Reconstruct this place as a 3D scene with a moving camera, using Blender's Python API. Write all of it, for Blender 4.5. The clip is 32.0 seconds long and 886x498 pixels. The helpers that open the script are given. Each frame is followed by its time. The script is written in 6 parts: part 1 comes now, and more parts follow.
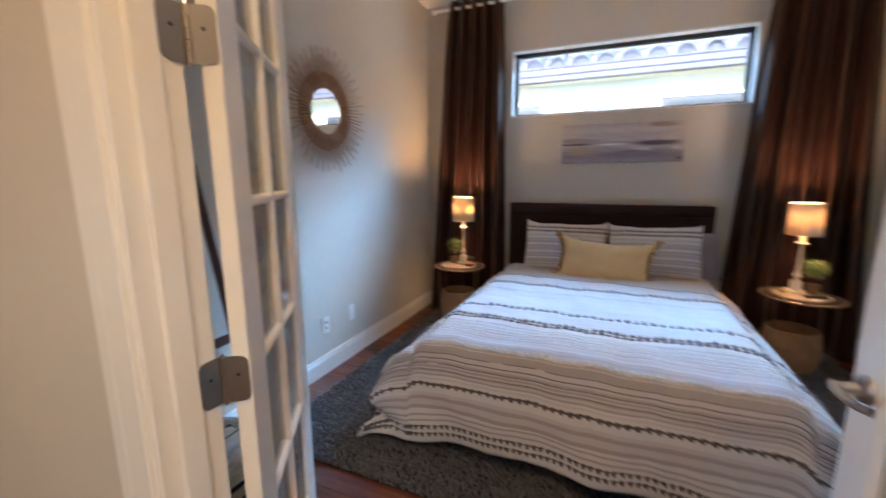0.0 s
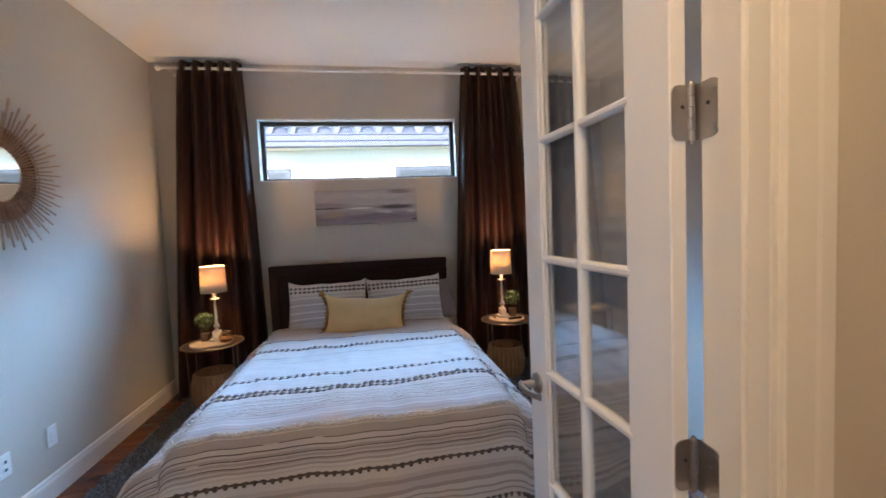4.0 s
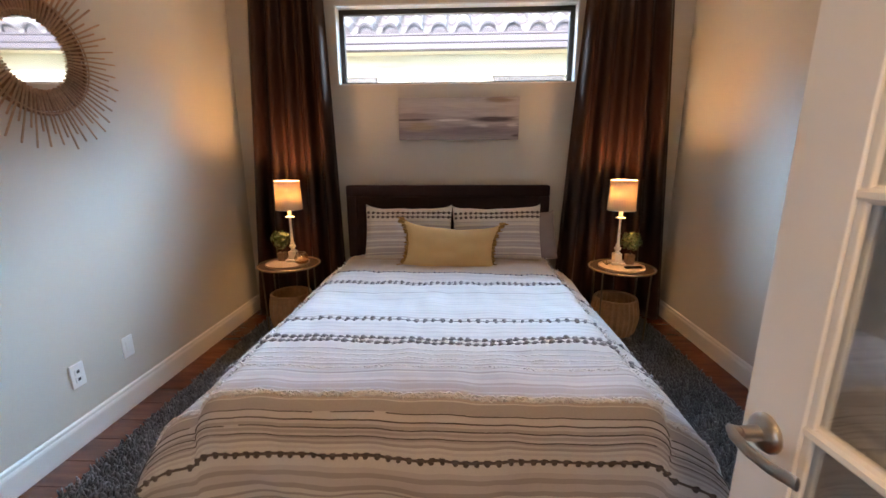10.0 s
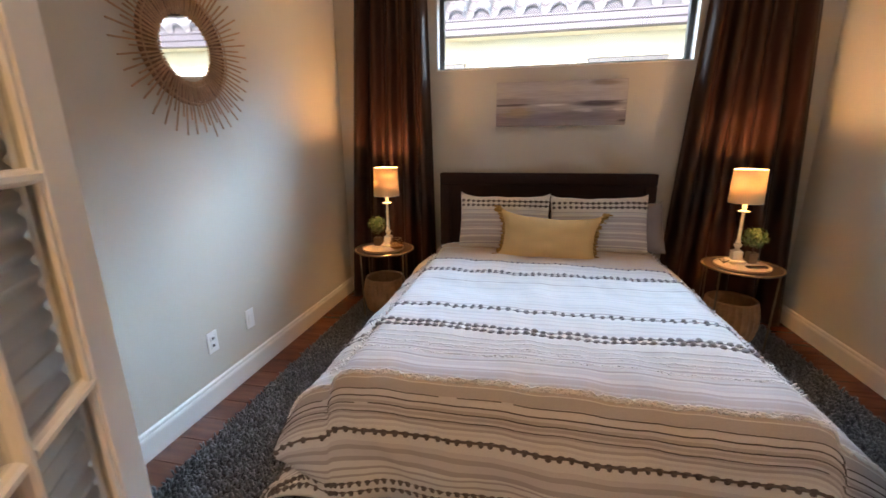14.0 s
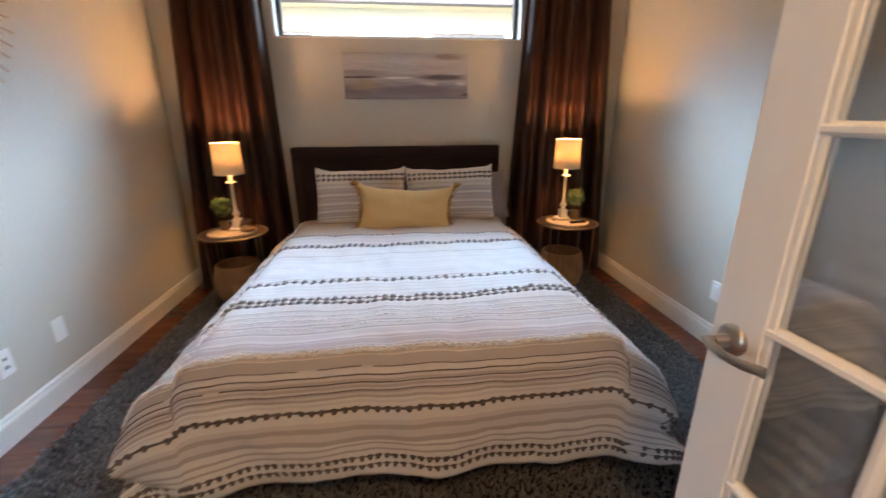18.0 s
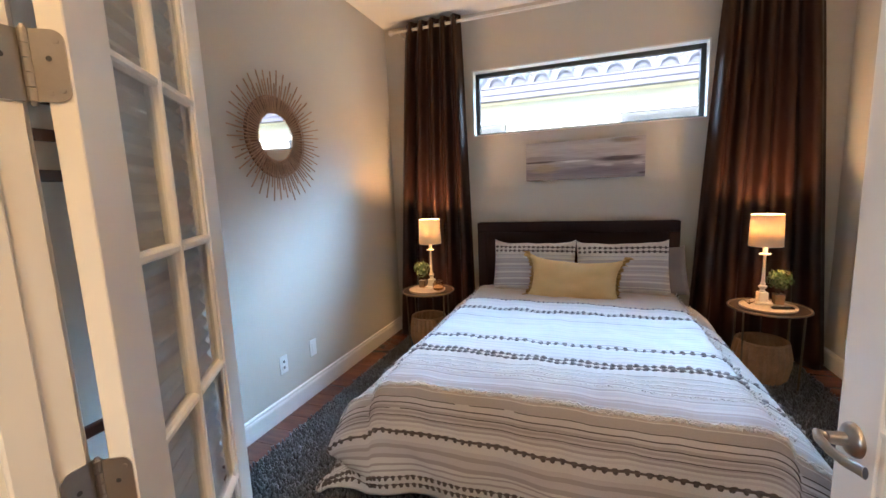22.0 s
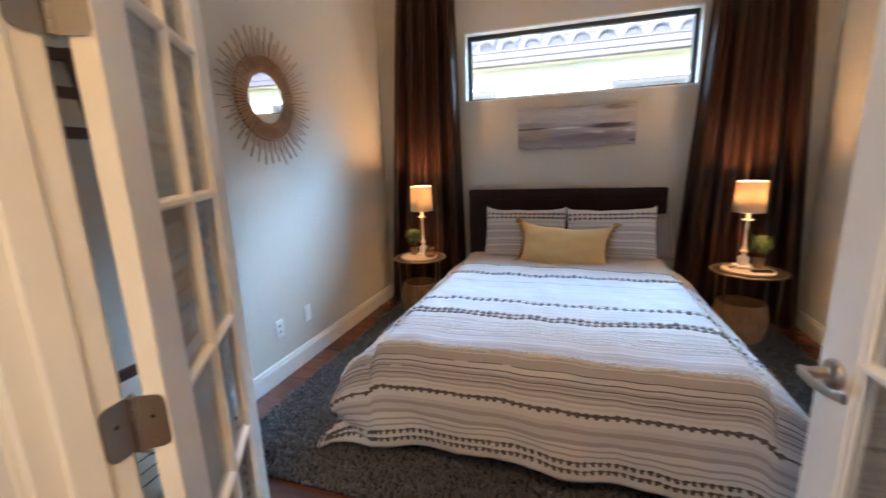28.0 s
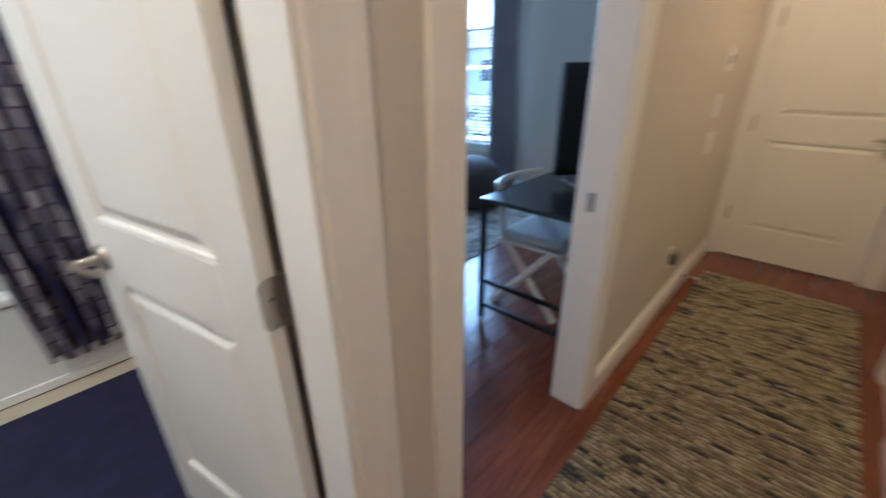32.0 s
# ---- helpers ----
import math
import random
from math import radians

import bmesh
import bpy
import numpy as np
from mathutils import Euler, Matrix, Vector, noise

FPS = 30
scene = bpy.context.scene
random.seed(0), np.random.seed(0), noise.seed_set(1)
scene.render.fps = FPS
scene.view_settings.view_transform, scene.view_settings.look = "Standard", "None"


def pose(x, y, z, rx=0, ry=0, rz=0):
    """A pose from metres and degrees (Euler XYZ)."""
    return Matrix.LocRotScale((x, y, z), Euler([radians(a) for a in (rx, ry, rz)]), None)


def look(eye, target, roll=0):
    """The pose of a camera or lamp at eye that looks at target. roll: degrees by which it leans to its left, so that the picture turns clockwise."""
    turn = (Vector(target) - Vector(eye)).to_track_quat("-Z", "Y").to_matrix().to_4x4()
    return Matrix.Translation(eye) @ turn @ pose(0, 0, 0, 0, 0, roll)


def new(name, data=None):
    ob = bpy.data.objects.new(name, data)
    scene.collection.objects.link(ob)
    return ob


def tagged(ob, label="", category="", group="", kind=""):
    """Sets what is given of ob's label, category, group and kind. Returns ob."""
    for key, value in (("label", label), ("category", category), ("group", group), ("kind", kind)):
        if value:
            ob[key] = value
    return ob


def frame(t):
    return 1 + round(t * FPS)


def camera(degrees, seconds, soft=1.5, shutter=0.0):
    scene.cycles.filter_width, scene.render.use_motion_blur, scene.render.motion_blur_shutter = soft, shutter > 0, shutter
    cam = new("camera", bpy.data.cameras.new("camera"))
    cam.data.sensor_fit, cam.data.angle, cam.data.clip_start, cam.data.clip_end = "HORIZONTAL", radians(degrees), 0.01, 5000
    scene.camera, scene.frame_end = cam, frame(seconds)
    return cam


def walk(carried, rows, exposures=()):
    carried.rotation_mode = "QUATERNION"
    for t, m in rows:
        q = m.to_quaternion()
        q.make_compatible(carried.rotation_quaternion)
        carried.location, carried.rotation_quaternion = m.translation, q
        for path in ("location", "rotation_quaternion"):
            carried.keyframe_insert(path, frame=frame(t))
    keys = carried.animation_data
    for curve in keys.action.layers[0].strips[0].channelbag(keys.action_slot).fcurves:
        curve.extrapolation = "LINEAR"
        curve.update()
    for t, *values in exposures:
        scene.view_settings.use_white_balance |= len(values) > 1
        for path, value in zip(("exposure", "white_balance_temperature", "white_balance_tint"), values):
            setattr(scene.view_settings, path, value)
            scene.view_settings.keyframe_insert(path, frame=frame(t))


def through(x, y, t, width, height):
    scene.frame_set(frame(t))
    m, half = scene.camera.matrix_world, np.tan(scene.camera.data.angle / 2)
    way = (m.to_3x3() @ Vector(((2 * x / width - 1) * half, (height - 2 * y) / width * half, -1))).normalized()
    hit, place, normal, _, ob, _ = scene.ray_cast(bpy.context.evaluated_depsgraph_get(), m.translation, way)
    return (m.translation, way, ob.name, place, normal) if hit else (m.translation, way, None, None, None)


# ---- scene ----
cam = camera(94.8, 32.0, 1.5, 0.5)
PATH = [
    (0, (0.015, 0.021, 1.396), (-0.765, 1.828, 1.042), -0.3),
    (0.5, (-0.037, -0.059, 1.417), (-0.281, 1.877, 0.977), -0.9),
    (1, (-0.041, -0.146, 1.450), (0.008, 1.846, 1.277), 0.3),
    (1.5, (0.005, -0.185, 1.463), (0.208, 1.804, 1.438), -1.2),
    (2, (0.012, -0.176, 1.477), (0.051, 1.818, 1.619), -2.8),
    (2.5, (-0.017, -0.173, 1.475), (-0.327, 1.802, 1.489), -1.7),
    (3, (-0.000, -0.119, 1.474), (-0.112, 1.878, 1.437), -2.1),
    (3.5, (0.012, -0.109, 1.457), (0.170, 1.882, 1.352), -2.4),
    (5.5, (0.082, -0.078, 1.498), (0.550, 1.862, 1.361), -2.7),
    (6, (0.073, -0.078, 1.474), (0.433, 1.862, 1.151), -3.1),
    (6.5, (0.047, -0.089, 1.459), (0.194, 1.873, 1.100), -2.9),
    (7, (0.012, -0.121, 1.454), (-0.167, 1.844, 1.126), -1.7),
    (7.5, (0.023, -0.133, 1.438), (-0.279, 1.810, 1.076), -4.7),
    (8, (0.019, -0.030, 1.419), (-0.234, 1.922, 1.061), -1.9),
    (8.5, (0.007, 0.132, 1.406), (-0.179, 2.100, 1.103), -1.5),
    (9, (0.030, 0.299, 1.390), (-0.131, 2.257, 1.017), -0.6),
    (9.5, (0.057, 0.432, 1.394), (-0.059, 2.375, 0.937), -0.0),
    (10, (0.015, 0.513, 1.398), (-0.074, 2.457, 0.940), -0.3),
    (10.5, (-0.073, 0.557, 1.425), (-0.052, 2.530, 1.098), -0.4),
    (11, (-0.133, 0.559, 1.423), (-0.090, 2.539, 1.145), -1.3),
    (11.5, (-0.129, 0.556, 1.418), (-0.056, 2.535, 1.133), -1.5),
    (12, (-0.135, 0.560, 1.409), (-0.077, 2.537, 1.108), -0.8),
    (12.5, (-0.140, 0.559, 1.414), (-0.126, 2.531, 1.085), -1.0),
    (13, (-0.149, 0.577, 1.401), (-0.107, 2.523, 0.944), -0.4),
    (13.5, (-0.173, 0.558, 1.401), (-0.299, 2.499, 0.937), -1.3),
    (14, (-0.210, 0.524, 1.387), (-0.613, 2.416, 0.879), -0.5),
    (14.5, (-0.235, 0.509, 1.378), (-0.678, 2.401, 0.903), -0.5),
    (15, (-0.186, 0.539, 1.400), (-0.324, 2.491, 0.987), -0.8),
    (15.5, (-0.127, 0.555, 1.389), (0.206, 2.503, 1.077), -1.4),
    (17.5, (-0.093, 0.512, 1.352), (0.245, 2.404, 0.801), -0.6),
    (18, (-0.129, 0.484, 1.362), (0.087, 2.375, 0.746), -0.3),
    (18.5, (-0.110, 0.461, 1.367), (-0.247, 2.342, 0.700), -0.6),
    (19, (-0.032, 0.443, 1.358), (-0.202, 2.334, 0.729), 0.2),
    (19.5, (-0.002, 0.371, 1.353), (-0.542, 2.177, 0.684), -2.0),
    (20, (-0.051, 0.330, 1.350), (-0.922, 1.971, 0.610), -4.3),
    (20.5, (-0.056, 0.261, 1.378), (-0.741, 2.069, 0.866), -1.9),
    (21, (-0.011, 0.191, 1.389), (-0.525, 2.046, 0.843), -1.6),
    (21.5, (0.013, 0.154, 1.418), (-0.540, 2.015, 0.939), -3.2),
    (22, (0.043, 0.180, 1.446), (-0.631, 2.041, 1.165), -2.3),
    (22.5, (0.064, 0.146, 1.442), (-0.624, 1.955, 0.937), -4.2),
    (23, (0.096, 0.133, 1.416), (-0.516, 1.954, 0.858), -1.7),
    (23.5, (0.105, 0.136, 1.411), (-0.456, 1.951, 0.785), -1.4),
    (24, (0.096, 0.136, 1.405), (-0.478, 1.945, 0.774), -3.1),
    (24.5, (0.081, 0.137, 1.400), (-0.463, 1.962, 0.790), -3.5),
    (25, (0.086, 0.122, 1.402), (-0.401, 1.979, 0.841), -2.0),
    (25.5, (0.085, 0.120, 1.400), (-0.376, 1.993, 0.872), -0.7),
    (27.5, (0.049, 0.176, 1.412), (-0.367, 2.088, 0.995), -2.0),
    (28, (-0.009, 0.130, 1.403), (-0.610, 1.992, 0.987), -2.0),
    (28.5, (-0.057, 0.150, 1.398), (-1.033, 1.847, 0.986), -2.6),
    (29, (-0.039, 0.187, 1.398), (-1.445, 1.547, 0.977), -1.8),
    (29.5, (-0.021, 0.155, 1.383), (-1.814, 0.896, 0.898), -2.5),
    (30, (-0.027, 0.094, 1.372), (-1.941, 0.284, 0.826), -4.0),
    (30.5, (-0.033, 0.069, 1.372), (-1.929, 0.006, 0.738), -3.1),
    (31, (-0.058, 0.041, 1.357), (-1.911, -0.250, 0.664), -2.2),
    (31.5, (-0.115, -0.012, 1.371), (-1.883, -0.653, 0.691), 0.1),
    (32, (-0.161, -0.077, 1.371), (-1.504, -1.318, 0.561), -0.6),
]
EXPOSURES = [(0.0, 2.20, 5300, 11), (1.0, 2.10, 5250, 10), (2.0, 1.93, 5200, 10), (3.0, 1.94, 5100, 10), (6.0, 1.99, 5450, 12), (8.3, 2.21, 5550, 12), (10.0, 2.12, 6500, 16), (12.0, 2.10, 6700, 16.5), (14.0, 2.19, 6650, 15), (16.0, 2.17, 6700, 16), (20.0, 2.40, 6200, 12.5), (23.0, 2.40, 5500, 9.5), (27.5, 2.34, 5700, 11), (28.8, 2.20, 5900, 9), (29.6, 2.1, 6500, 13), (30.3, 2.07, 5800, 12), (31.0, 1.93, 5000, 8), (32.0, 2.08, 4450, 5)]
walk(cam, [(t, look(eye, target, roll)) for t, eye, target, roll in PATH], EXPOSURES)

# ---- light ----
world = bpy.data.worlds.new("sky")
scene.world = world
world.use_nodes = True
wn = world.node_tree
sky = wn.nodes.new("ShaderNodeTexSky")
sky.sky_type, sky.sun_disc = "NISHITA", False
sky.sun_elevation, sky.sun_rotation = radians(31), radians(193)
wn.links.new(sky.outputs[0], wn.nodes["Background"].inputs[0])
wn.nodes["Background"].inputs[1].default_value = 0.15


def lamp(name, kind, where, power, color, aim=None, size=0.1, size_y=None):
    data = bpy.data.lights.new(name, kind)
    data.energy, data.color = power, color
    if kind == "AREA":
        data.size = size
        if size_y:
            data.shape, data.size_y = "RECTANGLE", size_y
    elif kind == "SUN":
        data.angle = radians(0.5)
    else:
        data.shadow_soft_size = size
    ob = new(name, data)
    ob.matrix_world = look(where, aim) if aim else pose(*where)
    return ob


SUN_DIR = Vector((0.22, 0.95, -0.58))
lamp("sun", "SUN", (0, 0, 20), 5.0, (1.0, 0.95, 0.87), tuple(Vector((0, 0, 20)) + SUN_DIR))
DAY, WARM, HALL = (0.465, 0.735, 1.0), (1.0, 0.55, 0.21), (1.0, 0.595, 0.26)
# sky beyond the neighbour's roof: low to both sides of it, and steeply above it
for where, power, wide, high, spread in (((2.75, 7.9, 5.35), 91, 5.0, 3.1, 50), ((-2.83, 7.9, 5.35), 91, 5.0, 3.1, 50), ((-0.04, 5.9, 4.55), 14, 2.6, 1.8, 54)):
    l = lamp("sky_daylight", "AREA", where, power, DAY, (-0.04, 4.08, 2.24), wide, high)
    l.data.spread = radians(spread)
l = lamp("office_daylight", "AREA", (-4.30 - 0.05, -3.53, 1.4), 23, (0.66, 0.81, 1.0), (-2.0, -3.1, 0.6), 0.8, 1.5)
for x, y, power in ((-2.7, -0.05, 4.5), (0.05, -0.12, 5.7)):
    lamp("hall_light", "AREA", (x, y, 2.93), power, HALL, (x, y + 0.01, 0), 0.16)
lamp("bath_light", "AREA", (0.5, -1.3, 2.95), 9, (1.0, 0.84, 0.62), (0.5, -1.31, 0), 0.3)


# ---- materials ----
def nodes_of(name, rough=0.6, metal=0.0, color=(0.5, 0.5, 0.5), spec=0.5):
    m = bpy.data.materials.new(name)
    m.use_nodes = True
    nt = m.node_tree
    b = nt.nodes["Principled BSDF"]
    b.inputs["Base Color"].default_value = (*color, 1)
    b.inputs["Roughness"].default_value = rough
    b.inputs["Metallic"].default_value = metal
    b.inputs["Specular IOR Level"].default_value = spec
    return m, nt, b


def tex_coord(nt, which="Object", scale=(1, 1, 1)):
    tc, mp = nt.nodes.new("ShaderNodeTexCoord"), nt.nodes.new("ShaderNodeMapping")
    nt.links.new(tc.outputs[which], mp.inputs[0])
    mp.inputs["Scale"].default_value = scale
    return mp.outputs[0]


def noise_of(nt, vec, scale, detail=4, rough=0.55):
    n = nt.nodes.new("ShaderNodeTexNoise")
    n.inputs["Scale"].default_value, n.inputs["Detail"].default_value, n.inputs["Roughness"].default_value = scale, detail, rough
    nt.links.new(vec, n.inputs["Vector"])
    return n.outputs[0]


def ramp_of(nt, fac, stops, mode="LINEAR"):
    r = nt.nodes.new("ShaderNodeValToRGB")
    r.color_ramp.interpolation = mode
    e = r.color_ramp.elements
    while len(e) < len(stops):
        e.new(0.5)
    for el, (p, c) in zip(e, stops):
        el.position, el.color = p, (*c, 1)
    nt.links.new(fac, r.inputs[0])
    return r.outputs[0]


def mix_of(nt, kind, fac, a, b):
    m = nt.nodes.new("ShaderNodeMix")
    m.data_type, m.blend_type = "RGBA", kind
    for sock, v in ((0, fac), (6, a), (7, b)):
        if isinstance(v, (int, float)):
            m.inputs[sock].default_value = v
        elif isinstance(v, tuple):
            m.inputs[sock].default_value = (*v, 1)
        else:
            nt.links.new(v, m.inputs[sock])
    return m.outputs[2]


def bump_of(nt, b, height, strength=0.3, dist=0.01):
    n = nt.nodes.new("ShaderNodeBump")
    n.inputs["Strength"].default_value, n.inputs["Distance"].default_value = strength, dist
    nt.links.new(height, n.inputs["Height"])
    nt.links.new(n.outputs[0], b.inputs["Normal"])


def surface(name, color, rough=0.6, metal=0.0, vary=0.12, big=1.5, fine=40, bump=0.1, bdist=0.004, spec=0.5, rand=0.0):
    """A plain surface with stains at one scale and grain at another."""
    m, nt, b = nodes_of(name, rough, metal, color, spec)
    v = tex_coord(nt)
    n1, n2 = noise_of(nt, v, big, 3), noise_of(nt, v, fine, 5)
    lo, hi = tuple(c * (1 - vary) for c in color), tuple(min(1, c * (1 + vary)) for c in color)
    c1 = ramp_of(nt, n1, [(0.3, lo), (0.7, hi)])
    c2 = mix_of(nt, "OVERLAY", vary, c1, n2)
    if rand:
        oi = nt.nodes.new("ShaderNodeObjectInfo")
        f = ramp_of(nt, oi.outputs["Random"], [(0, (1 - rand,) * 3), (1, (1 + rand,) * 3)])
        c2 = mix_of(nt, "MULTIPLY", 1.0, c2, f)
    nt.links.new(c2, b.inputs["Base Color"])
    if bump:
        bump_of(nt, b, n2, bump, bdist)
    return m


WALL = surface("wall_paint", (0.645, 0.595, 0.515), 0.62, vary=0.02, big=0.8, fine=180, bump=0.12, bdist=0.002)
CEIL = surface("ceiling_paint", (0.90, 0.885, 0.855), 0.8, vary=0.02, big=0.7, fine=120, bump=0.25, bdist=0.003)
TRIM = surface("trim_paint", (0.86, 0.84, 0.795), 0.32, vary=0.02, big=2, fine=60, bump=0.03, bdist=0.001)
BLACKFRAME = surface("window_frame_black", (0.035, 0.033, 0.032), 0.4, vary=0.1)
NICKEL = surface("satin_nickel", (0.47, 0.43, 0.385), 0.30, 1.0, vary=0.05, fine=200, bump=0.02)
DARKMETAL = surface("black_metal", (0.02, 0.02, 0.022), 0.35, 0.6, vary=0.1)
GOLD = surface("brushed_gold_metal", (0.23, 0.18, 0.125), 0.42, 1.0, vary=0.06)
DARKWOOD = surface("dark_stained_wood", (0.060, 0.022, 0.013), 0.4, vary=0.3, big=4, fine=60, bump=0.08)
HEADB = surface("headboard_fabric", (0.030, 0.0125, 0.0115), 0.75, vary=0.15, big=2, fine=500, bump=0.25, bdist=0.002, spec=0.25)
PLASTIC = surface("white_plastic", (0.90, 0.89, 0.87), 0.3, vary=0.01, bump=0)
DARKSLOT = surface("socket_slot", (0.06, 0.06, 0.06), 0.5, vary=0.0, bump=0)
GREYPIL = surface("mauve_grey_cotton", (0.24, 0.20, 0.20), 0.85, vary=0.06, fine=350, bump=0.2, bdist=0.002)
YELLOW = surface("mustard_cotton", (0.68, 0.47, 0.21), 0.8, vary=0.06, big=5, fine=300, bump=0.25, bdist=0.002)
RUFFLE = surface("dark_gold_fringe", (0.46, 0.28, 0.09), 0.85, vary=0.3, big=60, fine=300, bump=0.4)
LAMPBASE = surface("cream_lamp_paint", (0.70, 0.64, 0.54), 0.4, vary=0.06, big=12)
TABLETOP = surface("table_top_brown", (0.036, 0.018, 0.012), 0.6, vary=0.2, big=6, spec=0.25)
TRAY = surface("tray_cream_wood", (0.44, 0.35, 0.27), 0.5, vary=0.05, big=8)
POT = surface("plant_pot_wood", (0.26, 0.15, 0.08), 0.6, vary=0.2, big=10)
WICKER = surface("woven_basket", (0.36, 0.20, 0.10), 0.7, vary=0.25, big=10, fine=90, bump=0.6, bdist=0.004)
RATTAN_DARK = surface("rattan_wrapped_dark", (0.25, 0.125, 0.065), 0.6, vary=0.35, big=30, fine=120, bump=0.5)
RATTAN = surface("rattan_cane", (0.50, 0.315, 0.19), 0.5, vary=0.25, big=14, fine=90, bump=0.2)
PHONE = surface("black_plastic", (0.012, 0.012, 0.013), 0.25, vary=0.0, bump=0)
MATTRESS = surface("mattress_cloth", (0.60, 0.58, 0.55), 0.85, vary=0.04)
STUCCO = surface("stucco_cream", (0.78, 0.70, 0.565), 0.85, vary=0.06, big=1.5, fine=60, bump=0.5, bdist=0.01)
FASCIA = surface("fascia_grey", (0.11, 0.10, 0.125), 0.6, vary=0.05)
ROOFTILE = surface("clay_tile", (0.20, 0.188, 0.195), 0.8, vary=0.18, big=3, rand=0.15)
PLUG_LIPSHADE = surface("mortar_and_lip_shadow_grey", (0.165, 0.155, 0.185), 0.9, vary=0.15)
SHUTTER = surface("window_grey_and_backlit_bars", (0.075, 0.072, 0.078), 0.5, vary=0.08)
GROUND = surface("ground_grass", (0.10, 0.13, 0.05), 0.9, vary=0.4, big=1.2, fine=30)
ROADM = surface("asphalt_grey", (0.16, 0.16, 0.16), 0.9, vary=0.2)
GREYCURT = surface("grey_curtain_cloth", (0.25, 0.225, 0.23), 0.75, vary=0.1, big=3, fine=300, bump=0.2, bdist=0.002)
WHITEWOOD = surface("white_painted_wood", (0.72, 0.67, 0.58), 0.4, vary=0.05)
DESKTOP = surface("black_desk_top", (0.022, 0.023, 0.026), 0.22, vary=0.1)
SCREEN = surface("black_screen", (0.008, 0.008, 0.009), 0.15, vary=0.0, bump=0)
ARMCH = surface("charcoal_velvet", (0.045, 0.032, 0.030), 0.8, vary=0.2, fine=200, bump=0.2)
TUBM = surface("tub_enamel", (0.80, 0.78, 0.74), 0.2, vary=0.02, bump=0)
BATHFLOOR = surface("bath_mat_navy", (0.011, 0.009, 0.040), 0.9, vary=0.3, big=8, fine=200, bump=0.4)
THROW = surface("striped_basket_cord", (0.66, 0.58, 0.46), 0.8, vary=0.15, big=10, fine=120, bump=0.4)
BLACKCORD = surface("black_cord", (0.02, 0.018, 0.017), 0.85, vary=0.2)
TUFTBROWN = surface("tuft_yarn_brown", (0.135, 0.114, 0.112), 0.9, vary=0.25, big=40, fine=300, bump=0.3)
TUFTDARK = surface("tuft_yarn_grey", (0.31, 0.31, 0.34), 0.9, vary=0.25, big=40, fine=300, bump=0.3)


def mat_glass(name, tint=(1, 1, 1), base=0.055, power=4.0, rough=0.01):
    m = bpy.data.materials.new(name)
    m.use_nodes = True
    nt = m.node_tree
    out = nt.nodes["Material Output"]
    tr, gl, fr, mx = (nt.nodes.new("ShaderNode" + k) for k in ("BsdfTransparent", "BsdfGlossy", "LayerWeight", "MixShader"))
    tr.inputs[0].default_value = (*tint, 1)
    gl.inputs["Roughness"].default_value = rough
    fr.inputs["Blend"].default_value = 0.5
    pw, ma = nt.nodes.new("ShaderNodeMath"), nt.nodes.new("ShaderNodeMath")
    pw.operation, ma.operation = "POWER", "MULTIPLY_ADD"
    pw.inputs[1].default_value, ma.inputs[1].default_value, ma.inputs[2].default_value = power, 0.5, base
    nt.links.new(fr.outputs["Facing"], pw.inputs[0])
    nt.links.new(pw.outputs[0], ma.inputs[0])
    nt.links.new(ma.outputs[0], mx.inputs[0])
    nt.links.new(tr.outputs[0], mx.inputs[1])
    nt.links.new(gl.outputs[0], mx.inputs[2])
    nt.links.new(mx.outputs[0], out.inputs[0])
    return m


GLASS = mat_glass("clear_glass", (0.94, 0.95, 0.95))
DOORGLASS = mat_glass("door_glass", (0.93, 0.94, 0.94), 0.12, 1.8)
SATINGLASS = mat_glass("dull_door_glass", (0.93, 0.94, 0.94), 0.05, 4.0, 0.32)
JAR = mat_glass("amber_jar_glass", (0.80, 0.66, 0.48), 0.12, 2.0)
MIRROR = nodes_of("mirror_silver", 0.02, 1.0, (0.9, 0.9, 0.9))[0]


def mat_shade(name="lamp_shade_linen", dark=(0.52, 0.39, 0.25), light=(0.60, 0.46, 0.30), through=0.24):
    m = bpy.data.materials.new(name)
    m.use_nodes = True
    nt = m.node_tree
    out = nt.nodes["Material Output"]
    nt.nodes.remove(nt.nodes["Principled BSDF"])
    d, t, mx = (nt.nodes.new("ShaderNode" + k) for k in ("BsdfDiffuse", "BsdfTranslucent", "MixShader"))
    v = tex_coord(nt, "Object", (1, 1, 3))
    c = ramp_of(nt, noise_of(nt, v, 160, 3), [(0.3, dark), (0.7, light)])
    nt.links.new(c, d.inputs[0])
    nt.links.new(c, t.inputs[0])
    mx.inputs[0].default_value = through
    nt.links.new(d.outputs[0], mx.inputs[1])
    nt.links.new(t.outputs[0], mx.inputs[2])
    nt.links.new(mx.outputs[0], out.inputs[0])
    return m


SHADE = mat_shade("lamp_shade_linen", (0.62, 0.50, 0.35), (0.70, 0.57, 0.41), 0.165)
TUFTWHITE = mat_shade("tuft_yarn_white", (0.88, 0.875, 0.88), (0.94, 0.935, 0.94), 0.22)
# same paper in two tones; the right leaf's dimmer light is in the colour
SHADEPAPER_DIM = mat_shade("pleated_shade_dim", (0.60, 0.59, 0.58), (0.66, 0.65, 0.64), 0.42)
SHADEPAPER_LIT = mat_shade("pleated_shade_lit", (0.86, 0.85, 0.83), (0.90, 0.89, 0.87), 0.42)


